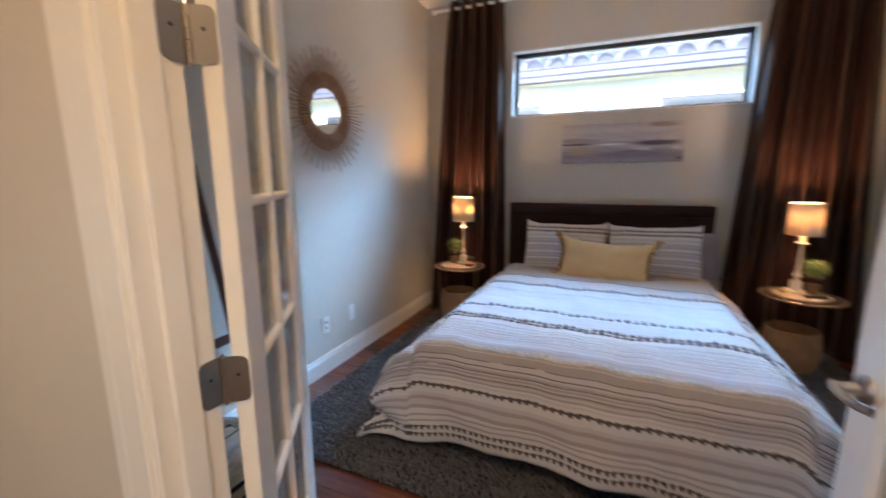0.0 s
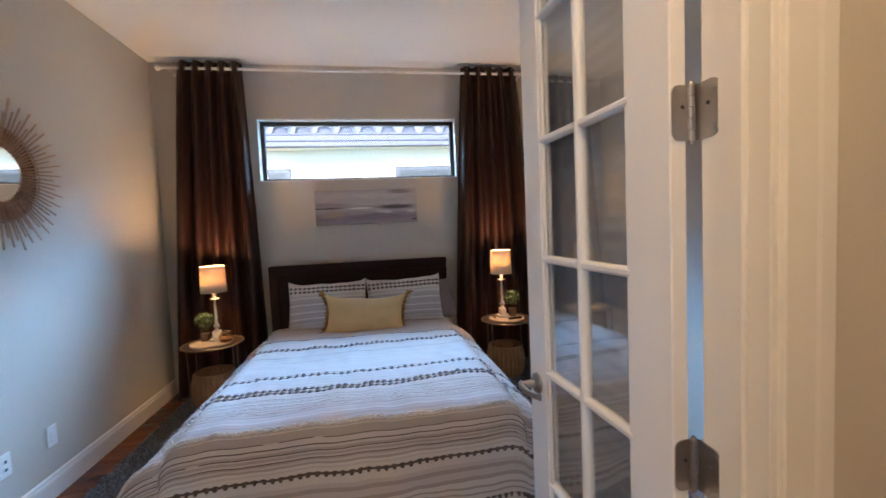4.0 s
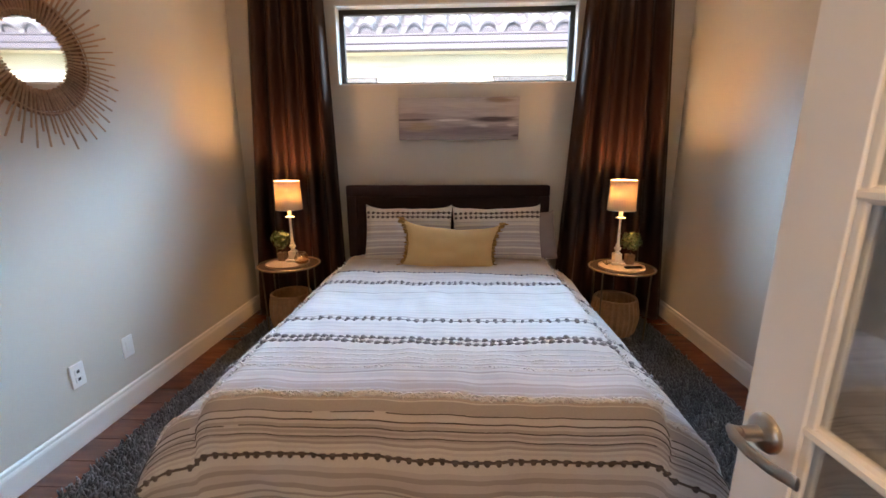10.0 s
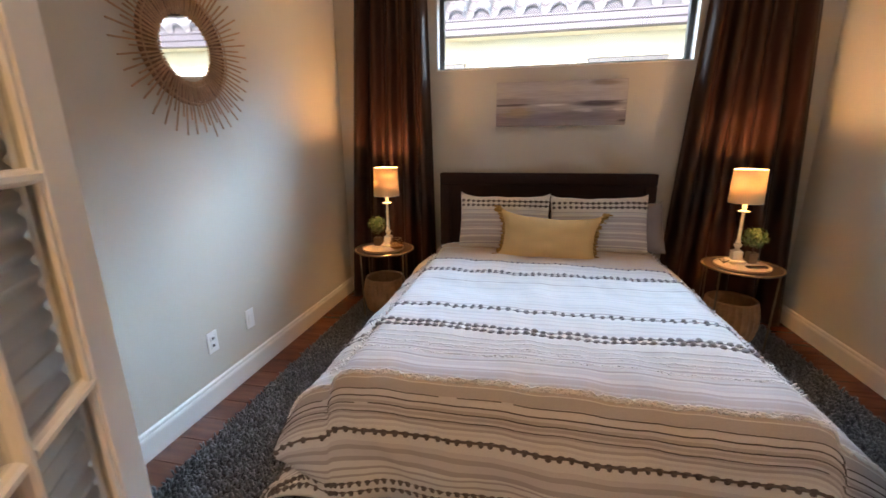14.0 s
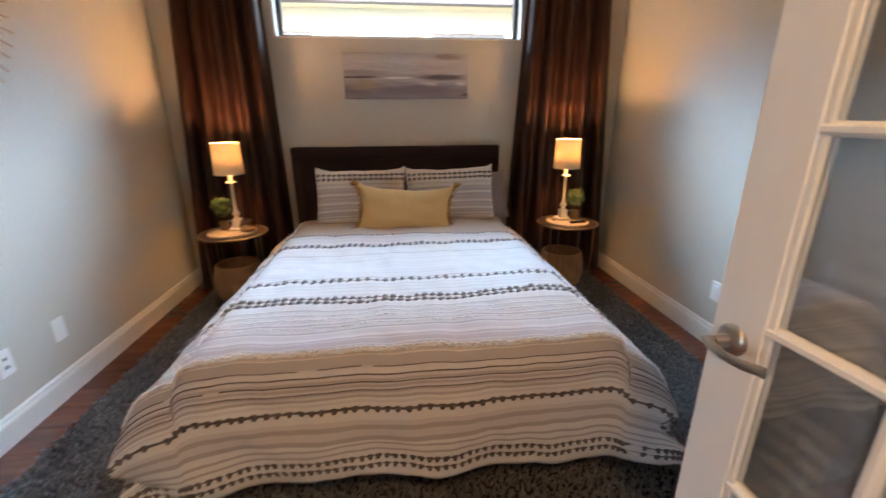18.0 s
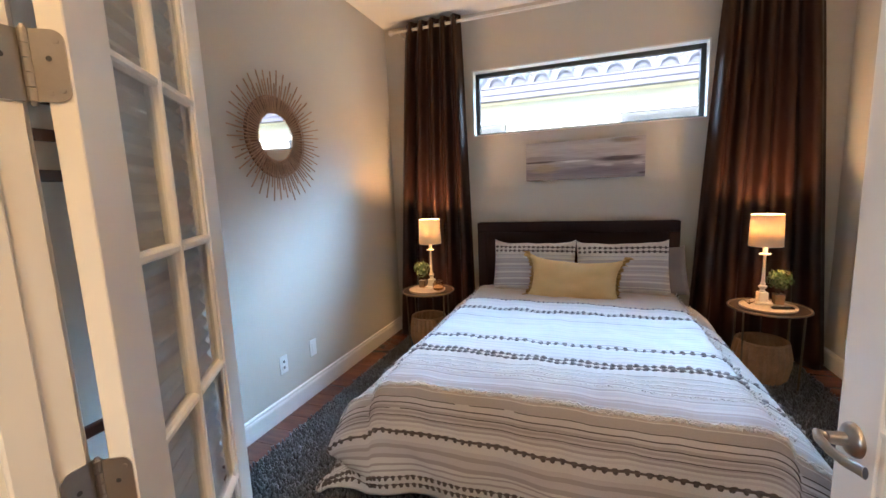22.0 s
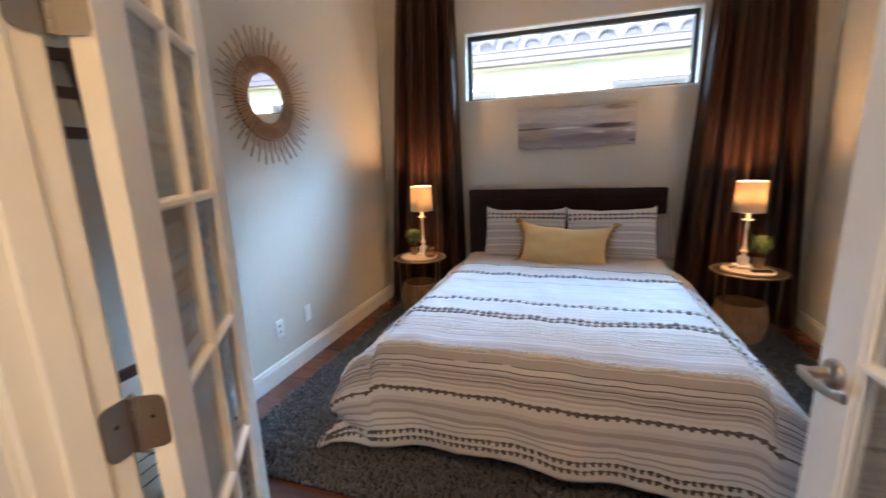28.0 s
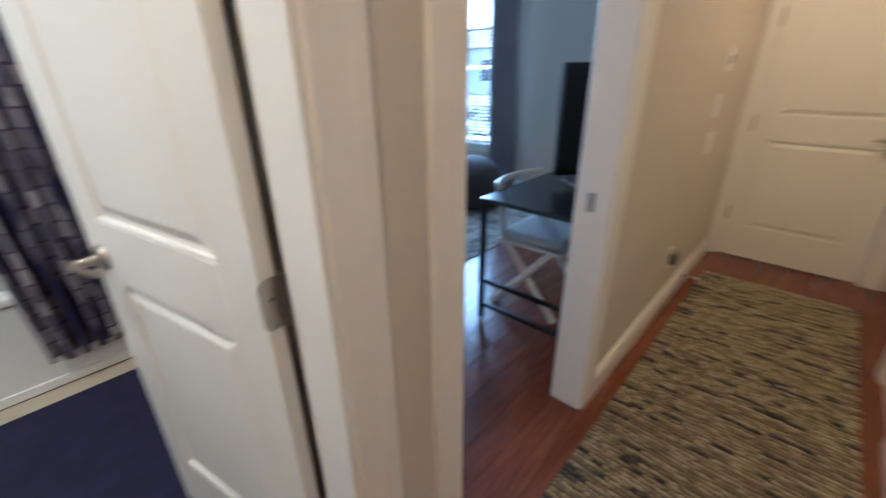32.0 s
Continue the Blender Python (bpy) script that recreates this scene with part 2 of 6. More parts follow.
def mat_floor():
    m, nt, b = nodes_of("cherry_wood_planks", 0.26, spec=0.32)
    v = tex_coord(nt, "Object", (1.2, 9, 9))
    b.inputs["Coat Weight"].default_value, b.inputs["Coat Roughness"].default_value = 0.18, 0.14
    oi = nt.nodes.new("ShaderNodeObjectInfo")
    add = nt.nodes.new("ShaderNodeVectorMath")
    add.operation = "ADD"
    nt.links.new(v, add.inputs[0])
    comb = nt.nodes.new("ShaderNodeCombineXYZ")
    mul = nt.nodes.new("ShaderNodeMath")
    mul.operation = "MULTIPLY"
    mul.inputs[1].default_value = 37.0
    nt.links.new(oi.outputs["Random"], mul.inputs[0])
    nt.links.new(mul.outputs[0], comb.inputs[0])
    nt.links.new(mul.outputs[0], comb.inputs[1])
    nt.links.new(comb.outputs[0], add.inputs[1])
    g, k = noise_of(nt, add.outputs[0], 3.0, 8, 0.65), noise_of(nt, add.outputs[0], 0.9, 2)
    c = ramp_of(nt, g, [(0.25, (0.075, 0.021, 0.010)), (0.5, (0.155, 0.048, 0.022)), (0.75, (0.24, 0.083, 0.039))])
    c = mix_of(nt, "MULTIPLY", 0.8, c, ramp_of(nt, k, [(0.28, (0.55, 0.48, 0.45)), (0.5, (1, 1, 1))]))
    c = mix_of(nt, "MULTIPLY", 1.0, c, ramp_of(nt, oi.outputs["Random"], [(0, (0.91, 0.90, 0.90)), (1, (1.06, 1.06, 1.06))]))
    nt.links.new(c, b.inputs["Base Color"])
    bump_of(nt, b, g, 0.06, 0.002)
    return m


FLOOR = mat_floor()


def mat_curtain():
    m, nt, b = nodes_of("brown_satin", 0.40, 0.0, (0.045, 0.028, 0.025))
    v = tex_coord(nt, "Object", (1, 1, 0.25))
    c = ramp_of(nt, noise_of(nt, v, 30, 4), [(0.3, (0.0150, 0.0050, 0.0047)), (0.7, (0.0215, 0.0072, 0.0066))])
    nt.links.new(c, b.inputs["Base Color"])
    b.inputs["Specular IOR Level"].default_value = 0.50
    b.inputs["Specular Tint"].default_value = (1.0, 0.70, 0.50, 1)
    bump_of(nt, b, noise_of(nt, tex_coord(nt), 600, 2), 0.07, 0.001)
    return m


CURTAIN = mat_curtain()
W, GR, BG, LG, DK, BL = (0.715, 0.708, 0.715), (0.45, 0.42, 0.44), (0.52, 0.475, 0.48), (0.62, 0.60, 0.62), (0.15, 0.12, 0.11), (0.635, 0.64, 0.66)


def stripe_mat(name, stops, span, coord, axis):
    """Woven stripes along one axis: stops of (metres from the start, colour)."""
    m, nt, b = nodes_of(name, 0.85)
    tc = nt.nodes.new("ShaderNodeTexCoord")
    sep = nt.nodes.new("ShaderNodeSeparateXYZ")
    nt.links.new(tc.outputs[coord], sep.inputs[0])
    wob = noise_of(nt, tc.outputs["Object"], 9, 3)
    ma = nt.nodes.new("ShaderNodeMath")
    ma.operation = "MULTIPLY_ADD"
    ma.inputs[1].default_value = 0.005
    nt.links.new(wob, ma.inputs[0])
    nt.links.new(sep.outputs[axis], ma.inputs[2])
    runs = [stops[k:k + 30] for k in range(0, len(stops), 30)]
    sc = nt.nodes.new("ShaderNodeMath")
    sc.operation = "DIVIDE"
    sc.inputs[1].default_value = span
    nt.links.new(ma.outputs[0], sc.inputs[0])
    c = None
    for run in runs:
        col = ramp_of(nt, sc.outputs[0], [((p + 0.006) / span, k) for p, k in run], "CONSTANT")
        if c is None:
            c = col
            continue
        th = nt.nodes.new("ShaderNodeMath")
        th.operation = "GREATER_THAN"
        th.inputs[1].default_value = run[0][0] + 0.006
        nt.links.new(ma.outputs[0], th.inputs[0])
        c = mix_of(nt, "MIX", th.outputs[0], c, col)
    fine = noise_of(nt, tc.outputs["Object"], 260, 3)
    c = mix_of(nt, "MULTIPLY", 0.5, c, ramp_of(nt, fine, [(0.3, (0.82, 0.82, 0.82)), (0.65, (1.06, 1.06, 1.06))]))
    nt.links.new(c, b.inputs["Base Color"])
    bump_of(nt, b, fine, 0.35, 0.002)
    return m


HB = (0.56, 0.475, 0.395)
DUVET_STOPS = [(0.0, HB), (0.10, LG), (0.106, HB), (0.20, LG), (0.206, HB), (0.25, BG), (0.258, HB), (0.30, W), (0.304, HB), (0.36, BG), (0.366, HB), (0.42, W), (0.46, BL), (0.50, W), (0.55, LG), (0.554, W), (0.60, LG), (0.606, W)]
for k in range(16):
    DUVET_STOPS += [(0.72 + 0.031 * k, (BL, LG, BL, GR)[k % 4]), (0.72 + 0.031 * k + (0.012, 0.004, 0.009, 0.003)[k % 4], W)]
DUVET_STOPS += [(1.26, BL), (1.275, W), (1.30, LG), (1.304, W), (1.34, LG), (1.346, W), (1.38, BL), (1.395, W)]
for k in range(13):
    DUVET_STOPS += [(1.51 + 0.019 * k, (LG, GR, LG)[k % 3]), (1.51 + 0.019 * k + (0.006, 0.003, 0.008)[k % 3], (W, BL)[k % 2])]
DUVET_STOPS += [(1.762, BG), (1.775, LG), (1.782, BG), (1.82, LG), (1.824, BG), (1.866, W), (1.873, GR), (1.902, LG), (1.947, GR), (1.953, LG), (1.965, GR), (1.975, LG), (1.985, GR), (1.995, LG), (2.005, GR), (2.013, W), (2.022, LG), (2.03, W), (2.054, DK), (2.062, W), (2.102, LG), (2.122, GR), (2.137, LG), (2.162, GR), (2.182, W), (2.202, GR), (2.212, W), (2.237, GR), (2.244, W)]
DUVETM = stripe_mat("duvet_woven_stripes", DUVET_STOPS, 2.5, "UV", 1)
MG, CR = (0.52, 0.47, 0.465), (0.74, 0.70, 0.65)
SHAM_STOPS = [(0.0, CR), (0.112, GR), (0.118, CR), (0.124, LG), (0.130, CR), (0.146, MG), (0.158, LG), (0.163, MG), (0.188, CR), (0.204, MG), (0.226, LG), (0.231, MG), (0.248, CR), (0.252, MG), (0.256, CR), (0.270, MG), (0.290, LG), (0.296, MG), (0.312, CR), (0.326, MG), (0.358, CR), (0.366, MG), (0.372, GR), (0.377, CR)]
SHAMM = stripe_mat("sham_woven_stripes", SHAM_STOPS, 0.45, "UV", 1)


def mat_island(name, stops, rough=0.9, metal=0.0, sheen=0.0, spec=0.5):
    m, nt, b = nodes_of(name, rough, metal, spec=spec)
    b.inputs["Sheen Weight"].default_value, b.inputs["Sheen Roughness"].default_value = sheen, 0.35
    g = nt.nodes.new("ShaderNodeNewGeometry")
    c = ramp_of(nt, g.outputs["Random Per Island"], stops, "CONSTANT")
    f = noise_of(nt, tex_coord(nt), 300, 3)
    c = mix_of(nt, "MULTIPLY", 0.6, c, ramp_of(nt, f, [(0.3, (0.6, 0.6, 0.6)), (0.7, (1.15, 1.15, 1.15))]))
    nt.links.new(c, b.inputs["Base Color"])
    return m


PILE = mat_island("shag_pile_charcoal", [(0, (0.057, 0.054, 0.057)), (0.3, (0.079, 0.075, 0.079)), (0.6, (0.104, 0.099, 0.105)), (0.85, (0.139, 0.132, 0.140))], 0.36, 0.0, 0.18, 1.0)
RUGBASE = surface("shag_backing", (0.026, 0.022, 0.021), 0.95, vary=0.2, fine=120, bump=0.6)
RUNNER_OAT = mat_island("runner_wool_oatmeal", [(0, (0.315, 0.265, 0.16)), (0.35, (0.45, 0.39, 0.26)), (0.6, (0.225, 0.185, 0.11)), (0.82, (0.37, 0.31, 0.185))])
RUNNER_BROWN = mat_island("runner_wool_brown", [(0, (0.185, 0.15, 0.088)), (0.5, (0.24, 0.19, 0.115))])
RUNNER_DARK = mat_island("runner_wool_charcoal", [(0, (0.030, 0.031, 0.036)), (0.5, (0.055, 0.056, 0.062)), (0.8, (0.09, 0.088, 0.088))])
RUNBASE = surface("runner_backing", (0.07, 0.055, 0.038), 0.95, vary=0.2)


def mat_art():
    """Brushed bands across the canvas, with a few strokes: (across, down, half width, half height, colour)."""
    m, nt, b = nodes_of("painted_canvas", 0.7)
    tc = nt.nodes.new("ShaderNodeTexCoord")
    brush = noise_of(nt, tex_coord(nt, "Object", (1.3, 1, 16)), 2.4, 6, 0.62)
    fine = noise_of(nt, tex_coord(nt, "Object", (3, 1, 70)), 2.0, 4)
    sep = nt.nodes.new("ShaderNodeSeparateXYZ")
    nt.links.new(tc.outputs["Object"], sep.inputs[0])
    z = nt.nodes.new("ShaderNodeMath")
    z.operation = "MULTIPLY_ADD"
    z.inputs[1].default_value, z.inputs[2].default_value = -3.03, 0.36
    nt.links.new(sep.outputs[2], z.inputs[0])
    down = nt.nodes.new("ShaderNodeMath")
    down.operation = "MULTIPLY_ADD"
    down.inputs[1].default_value = 0.28
    nt.links.new(brush, down.inputs[0])
    nt.links.new(z.outputs[0], down.inputs[2])
    c = ramp_of(nt, down.outputs[0], [(0.02, (0.52, 0.46, 0.45)), (0.16, (0.62, 0.57, 0.55)), (0.30, (0.55, 0.49, 0.48)), (0.42, (0.60, 0.55, 0.55)), (0.49, (0.40, 0.34, 0.34)), (0.54, (0.58, 0.53, 0.52)), (0.66, (0.42, 0.37, 0.385)), (0.80, (0.30, 0.255, 0.275)), (0.96, (0.36, 0.31, 0.32))])
    sway = nt.nodes.new("ShaderNodeVectorMath")
    sway.operation = "MULTIPLY_ADD"
    both = nt.nodes.new("ShaderNodeCombineXYZ")
    nt.links.new(brush, both.inputs[0])
    nt.links.new(fine, both.inputs[2])
    nt.links.new(both.outputs[0], sway.inputs[0])
    sway.inputs[1].default_value = (0.22, 0, 0.030)
    nt.links.new(tc.outputs["Object"], sway.inputs[2])
    strokes = [(0.14, 0.42, 0.26, 0.09, (0.37, 0.31, 0.31)), (0.85, 0.07, 0.17, 0.085, (0.33, 0.25, 0.19)), (0.55, 0.18, 0.20, 0.10, (0.66, 0.60, 0.55)), (0.10, 0.52, 0.20, 0.045, (0.10, 0.07, 0.075)), (0.80, 0.52, 0.26, 0.085, (0.085, 0.06, 0.07)), (0.44, 0.53, 0.14, 0.040, (0.88, 0.85, 0.84)), (0.18, 0.68, 0.17, 0.17, (0.46, 0.36, 0.24)), (0.62, 0.78, 0.34, 0.14, (0.27, 0.23, 0.25)), (0.66, 0.655, 0.10, 0.05, (0.68, 0.64, 0.63)), (0.95, 0.66, 0.07, 0.06, (0.70, 0.66, 0.65)), (0.97, 0.90, 0.06, 0.04, (0.12, 0.09, 0.10))]
    for across, dn, rx, rz, col in strokes:
        mp, g = nt.nodes.new("ShaderNodeMapping"), nt.nodes.new("ShaderNodeTexGradient")
        g.gradient_type = "SPHERICAL"
        hx, hz = rx * 0.972, rz * 0.33
        mp.inputs["Scale"].default_value = (1 / hx, 0, 1 / hz)
        mp.inputs["Location"].default_value = (-((across - 0.5) * 0.972 + 0.11) / hx, 0, -((0.5 - dn) * 0.33 + 0.015) / hz)
        nt.links.new(sway.outputs[0], mp.inputs[0])
        nt.links.new(mp.outputs[0], g.inputs[0])
        c = mix_of(nt, "MIX", ramp_of(nt, g.outputs[1], [(0.04, (0, 0, 0)), (0.55, (0.92, 0.92, 0.92))]), c, col)
    c = mix_of(nt, "OVERLAY", 0.35, c, ramp_of(nt, fine, [(0.32, (0.30, 0.29, 0.30)), (0.66, (0.72, 0.71, 0.70))]))
    nt.links.new(c, b.inputs["Base Color"])
    bump_of(nt, b, brush, 0.2, 0.002)
    return m


ART = mat_art()


def mat_worn_rug():
    m, nt, b = nodes_of("distressed_office_rug", 0.95)
    v = tex_coord(nt)
    c = ramp_of(nt, noise_of(nt, v, 4.5, 9, 0.72), [(0.38, (0.10, 0.092, 0.085)), (0.48, (0.30, 0.275, 0.24)), (0.60, (0.52, 0.475, 0.41))])
    c = mix_of(nt, "MULTIPLY", 0.6, c, ramp_of(nt, noise_of(nt, v, 150, 3), [(0.3, (0.7, 0.7, 0.7)), (0.7, (1.1, 1.1, 1.1))]))
    nt.links.new(c, b.inputs["Base Color"])
    bump_of(nt, b, noise_of(nt, v, 200, 2), 0.4, 0.003)
    return m


OFFRUG = mat_worn_rug()


def mat_shower():
    m, nt, b = nodes_of("shower_curtain_print", 0.6)
    br = nt.nodes.new("ShaderNodeTexBrick")
    br.inputs["Color1"].default_value, br.inputs["Color2"].default_value, br.inputs["Mortar"].default_value = (0.030, 0.024, 0.065, 1), (0.44, 0.39, 0.38, 1), (0.07, 0.055, 0.09, 1)
    br.inputs["Scale"].default_value, br.inputs["Brick Width"].default_value, br.inputs["Row Height"].default_value = 10.5, 0.50, 0.42
    br.inputs["Mortar Size"].default_value = 0.03
    v = tex_coord(nt, "UV", (1, 1, 1))
    nt.links.new(v, br.inputs["Vector"])
    n = noise_of(nt, v, 5, 3)
    c = mix_of(nt, "MIX", ramp_of(nt, n, [(0.45, (0, 0, 0)), (0.6, (1, 1, 1))]), br.outputs[0], (0.018, 0.013, 0.050))
    nt.links.new(c, b.inputs["Base Color"])
    return m


SHOWER = mat_shower()


# ---- mesh helpers ----
def part(name, bm, mat, parent=None, label="", smooth=False, origin=None):
    me = bpy.data.meshes.new(name)
    if origin is not None:
        bmesh.ops.translate(bm, verts=bm.verts, vec=-Vector(origin))
    bm.to_mesh(me)
    bm.free()
    for m in mat if isinstance(mat, (list, tuple)) else (mat,):
        me.materials.append(m)
    if smooth:
        me.shade_smooth()
        me.set_sharp_from_angle(angle=radians(40))
    ob = new(name, me)
    if parent:
        ob.parent = parent
    if origin is not None:
        ob.location = origin
    if label:
        tagged(ob, label)
    return ob


def thing(name, label, category, group="", kind="", at=None):
    ob = new(name)
    ob.empty_display_size = 0.1
    if at is not None:
        ob.matrix_world = at
    return tagged(ob, label, category, group, kind)


def box(bm, x0, x1, y0, y1, z0, z1, bev=0.0, seg=2):
    r = bmesh.ops.create_cube(bm, size=1, matrix=Matrix.LocRotScale(((x0 + x1) / 2, (y0 + y1) / 2, (z0 + z1) / 2), None, (abs(x1 - x0), abs(y1 - y0), abs(z1 - z0))))
    if bev:
        es = {e for v in r["verts"] for e in v.link_edges}
        bmesh.ops.bevel(bm, geom=list(es), offset=bev, segments=seg, profile=0.5, affect="EDGES")
    return bm


def boxm(*a, **k):
    return box(bmesh.new(), *a, **k)


def turned(bm, profile, seg=24, at=(0, 0, 0), closed=True):
    """A body of revolution about z; profile: (radius, height) pairs from bottom to top."""
    rings = []
    for r, z in profile:
        rings.append([bm.verts.new((at[0] + r * math.cos(2 * math.pi * k / seg), at[1] + r * math.sin(2 * math.pi * k / seg), at[2] + z)) for k in range(seg)])
    for a, b in zip(rings, rings[1:]):
        for k in range(seg):
            bm.faces.new((a[k], a[(k + 1) % seg], b[(k + 1) % seg], b[k]))
    if closed:
        bm.faces.new(rings[0][::-1])
        bm.faces.new(rings[-1])
    return bm


def rod(bm, p, q, r, seg=12, r2=None):
    p, q = Vector(p), Vector(q)
    d = q - p
    m = Matrix.Translation((p + q) / 2) @ d.to_track_quat("Z", "Y").to_matrix().to_4x4()
    bmesh.ops.create_cone(bm, cap_ends=True, segments=seg, radius1=r, radius2=r if r2 is None else r2, depth=d.length, matrix=m)
    return bm


def tube(bm, pts, r, seg=10, closed=False):
    """A bent round bar along points."""
    pts = [Vector(p) for p in pts]
    n = len(pts)
    rings = []
    for k, p in enumerate(pts):
        a, b = pts[(k - 1) % n if closed else max(k - 1, 0)], pts[(k + 1) % n if closed else min(k + 1, n - 1)]
        q = (b - a).to_track_quat("Z", "Y")
        rings.append([bm.verts.new(p + q @ Vector((r * math.cos(2 * math.pi * j / seg), r * math.sin(2 * math.pi * j / seg), 0))) for j in range(seg)])
    pairs = list(zip(rings, rings[1:])) + ([(rings[-1], rings[0])] if closed else [])
    for a, b in pairs:
        for j in range(seg):
            bm.faces.new((a[j], a[(j + 1) % seg], b[(j + 1) % seg], b[j]))
    if not closed:
        bm.faces.new(rings[0][::-1])
        bm.faces.new(rings[-1])
    return bm


def ring_pts(c, r, n=36, axis="z"):
    out = []
    for k in range(n):
        a = 2 * math.pi * k / n
        u, v = r * math.cos(a), r * math.sin(a)
        out.append((c[0] + u, c[1] + v, c[2]) if axis == "z" else (c[0], c[1] + u, c[2] + v))
    return out


def sheet(nu, nv, f, uv=None):
    """A grid surface: f(u, v) gives the place, u and v from 0 to 1; uv(u, v) the texture place."""
    bm = bmesh.new()
    g = [[bm.verts.new(f(i / nu, j / nv)) for j in range(nv + 1)] for i in range(nu + 1)]
    lay = bm.loops.layers.uv.new("UVMap")
    for i in range(nu):
        for j in range(nv):
            fc = bm.faces.new((g[i][j], g[i + 1][j], g[i + 1][j + 1], g[i][j + 1]))
            for lp, (a, b) in zip(fc.loops, ((i, j), (i + 1, j), (i + 1, j + 1), (i, j + 1))):
                lp[lay].uv = (uv or (lambda p, q: (p, q)))(a / nu, b / nv)
    return bm


def thick(ob, t, offset=-1.0):
    m = ob.modifiers.new("thickness", "SOLIDIFY")
    m.thickness, m.offset = t, offset
    return ob


def prism(profile, p, q, out):
    """A straight moulding: profile of (distance from the wall, height) swept from p to q on the floor; out: direction away from the wall."""
    bm = bmesh.new()
    ends = []
    for e in (p, q):
        ends.append([bm.verts.new((e[0] + out[0] * d, e[1] + out[1] * d, e[2] + h)) for d, h in profile])
    n = len(profile)
    for k in range(n):
        bm.faces.new((ends[0][k], ends[0][(k + 1) % n], ends[1][(k + 1) % n], ends[1][k]))
    bm.faces.new(ends[0][::-1])
    bm.faces.new(ends[1])
    bmesh.ops.recalc_face_normals(bm, faces=bm.faces)
    return bm


# ---- plan ----
CZ = 3.02
XW, XE, YN, YS = -1.855, 1.77, 4.0, 0.55      # bedroom faces
HN, HS = 0.42, -0.562                          # hall faces
HEND, HEAST = -3.835, 1.5                       # hall ends
OW, OS = -4.3, -4.6                            # office faces


def wall(name, axis, at0, at1, lo, hi, holes=(), label="greige painted plaster wall"):
    """A wall whose length runs along axis from lo to hi and whose thickness goes from at0 to at1; holes: (from, to, bottom, top)."""
    bm = bmesh.new()
    cuts = sorted(holes)

    def piece(a, b, z0, z1):
        if b - a > 1e-4 and z1 - z0 > 1e-4:
            box(bm, a, b, at0, at1, z0, z1) if axis == "x" else box(bm, at0, at1, a, b, z0, z1)

    p = lo
    for a, b, z0, z1 in cuts:
        piece(p, a, 0, CZ)
        piece(a, b, 0, z0)
        piece(a, b, z1, CZ)
        p = b
    piece(p, hi, 0, CZ)
    return tagged(part(name, bm, WALL), label, "wall", kind="structure")


WIN = (-0.99, 0.912, 1.937, 2.528)
FD0, FD1, FDH = -0.737, 0.641, 2.60
wall("wall_north", "x", YN, YN + 0.16, XW - 0.12, XE + 0.12, [WIN])
wall("wall_west", "y", XW - 0.12, XW, YS, YN)
wall("wall_east", "y", XE, XE + 0.12, YS, YN)
CL1, CL2 = (-2.640, -2.170), (-3.72, -3.04)
ALX, ALY = -2.745, 0.60      # alcove at the end of the hall
wall("wall_south", "x", HN, YS, ALX, HEAST + 0.4, [(FD0, FD1, 0, FDH), (*CL1, 0, 2.46)])
wall("wall_alcove", "x", ALY, ALY + 0.12, HEND - 0.12, ALX + 0.1, [(*CL2, 0, 2.46)])
OD, BD = (-1.559, -0.735), (-0.449, 0.300)
wall("wall_hall_south", "x", HS - 0.125, HS, OW - 0.12, HEAST + 0.4, [(*OD, 0, 2.46), (*BD, 0, 2.46)])
wall("wall_hall_end", "y", HEND - 0.12, HEND, HS, ALY, [(-0.50, 0.355, 0, 2.46)])
wall("wall_hall_east", "y", HEAST, HEAST + 0.12, HS, HN)
wall("wall_office_west", "y", OW - 0.16, OW, OS, HS - 0.125, [(-3.98, -3.07, 0.52, 2.21)])
wall("wall_office_jog", "y", OW, OW + 0.42, -2.30, HS - 0.125)
wall("wall_office_south", "x", OS - 0.12, OS, OW - 0.12, -0.56)
wall("wall_office_bath", "y", -0.56, -0.47, OS, HS - 0.125)
wall("wall_bath_east", "y", 1.4, 1.52, -3.3, HS - 0.125)
wall("wall_bath_south", "x", -3.42, -3.3, -0.47, 1.52)
wall("wall_closet_back", "x", YS + 0.5, YS + 0.6, HEND - 0.12, XW - 0.12)
for nm, (x0, x1, y0, y1) in {"ceiling_bedroom": (XW - 0.12, XE + 0.12, YS, YN + 0.16), "ceiling_hall": (HEND - 0.12, HEAST + 0.4, HS - 0.125, YS - 0.001), "ceiling_alcove": (HEND - 0.12, ALX + 0.1, YS, ALY + 0.6), "ceiling_south": (OW - 0.16, 1.52, OS - 0.12, HS - 0.126)}.items():
    tagged(part(nm, boxm(x0, x1, y0, y1, CZ, CZ + 0.1), CEIL), "smooth white painted ceiling", "ceiling", kind="structure")

# baseboards
BASE = [(0, 0), (0.016, 0), (0.016, 0.100), (0.013, 0.112), (0.010, 0.116), (0.010, 0.130), (0.004, 0.138), (0, 0.138)]
CAS = 0.092


def baseboard(p, q, out):
    ob = part("baseboard", prism(BASE, (*p, 0), (*q, 0), out), TRIM)
    return tagged(ob, "white painted baseboard with a moulded top edge", "baseboard", kind="structure")


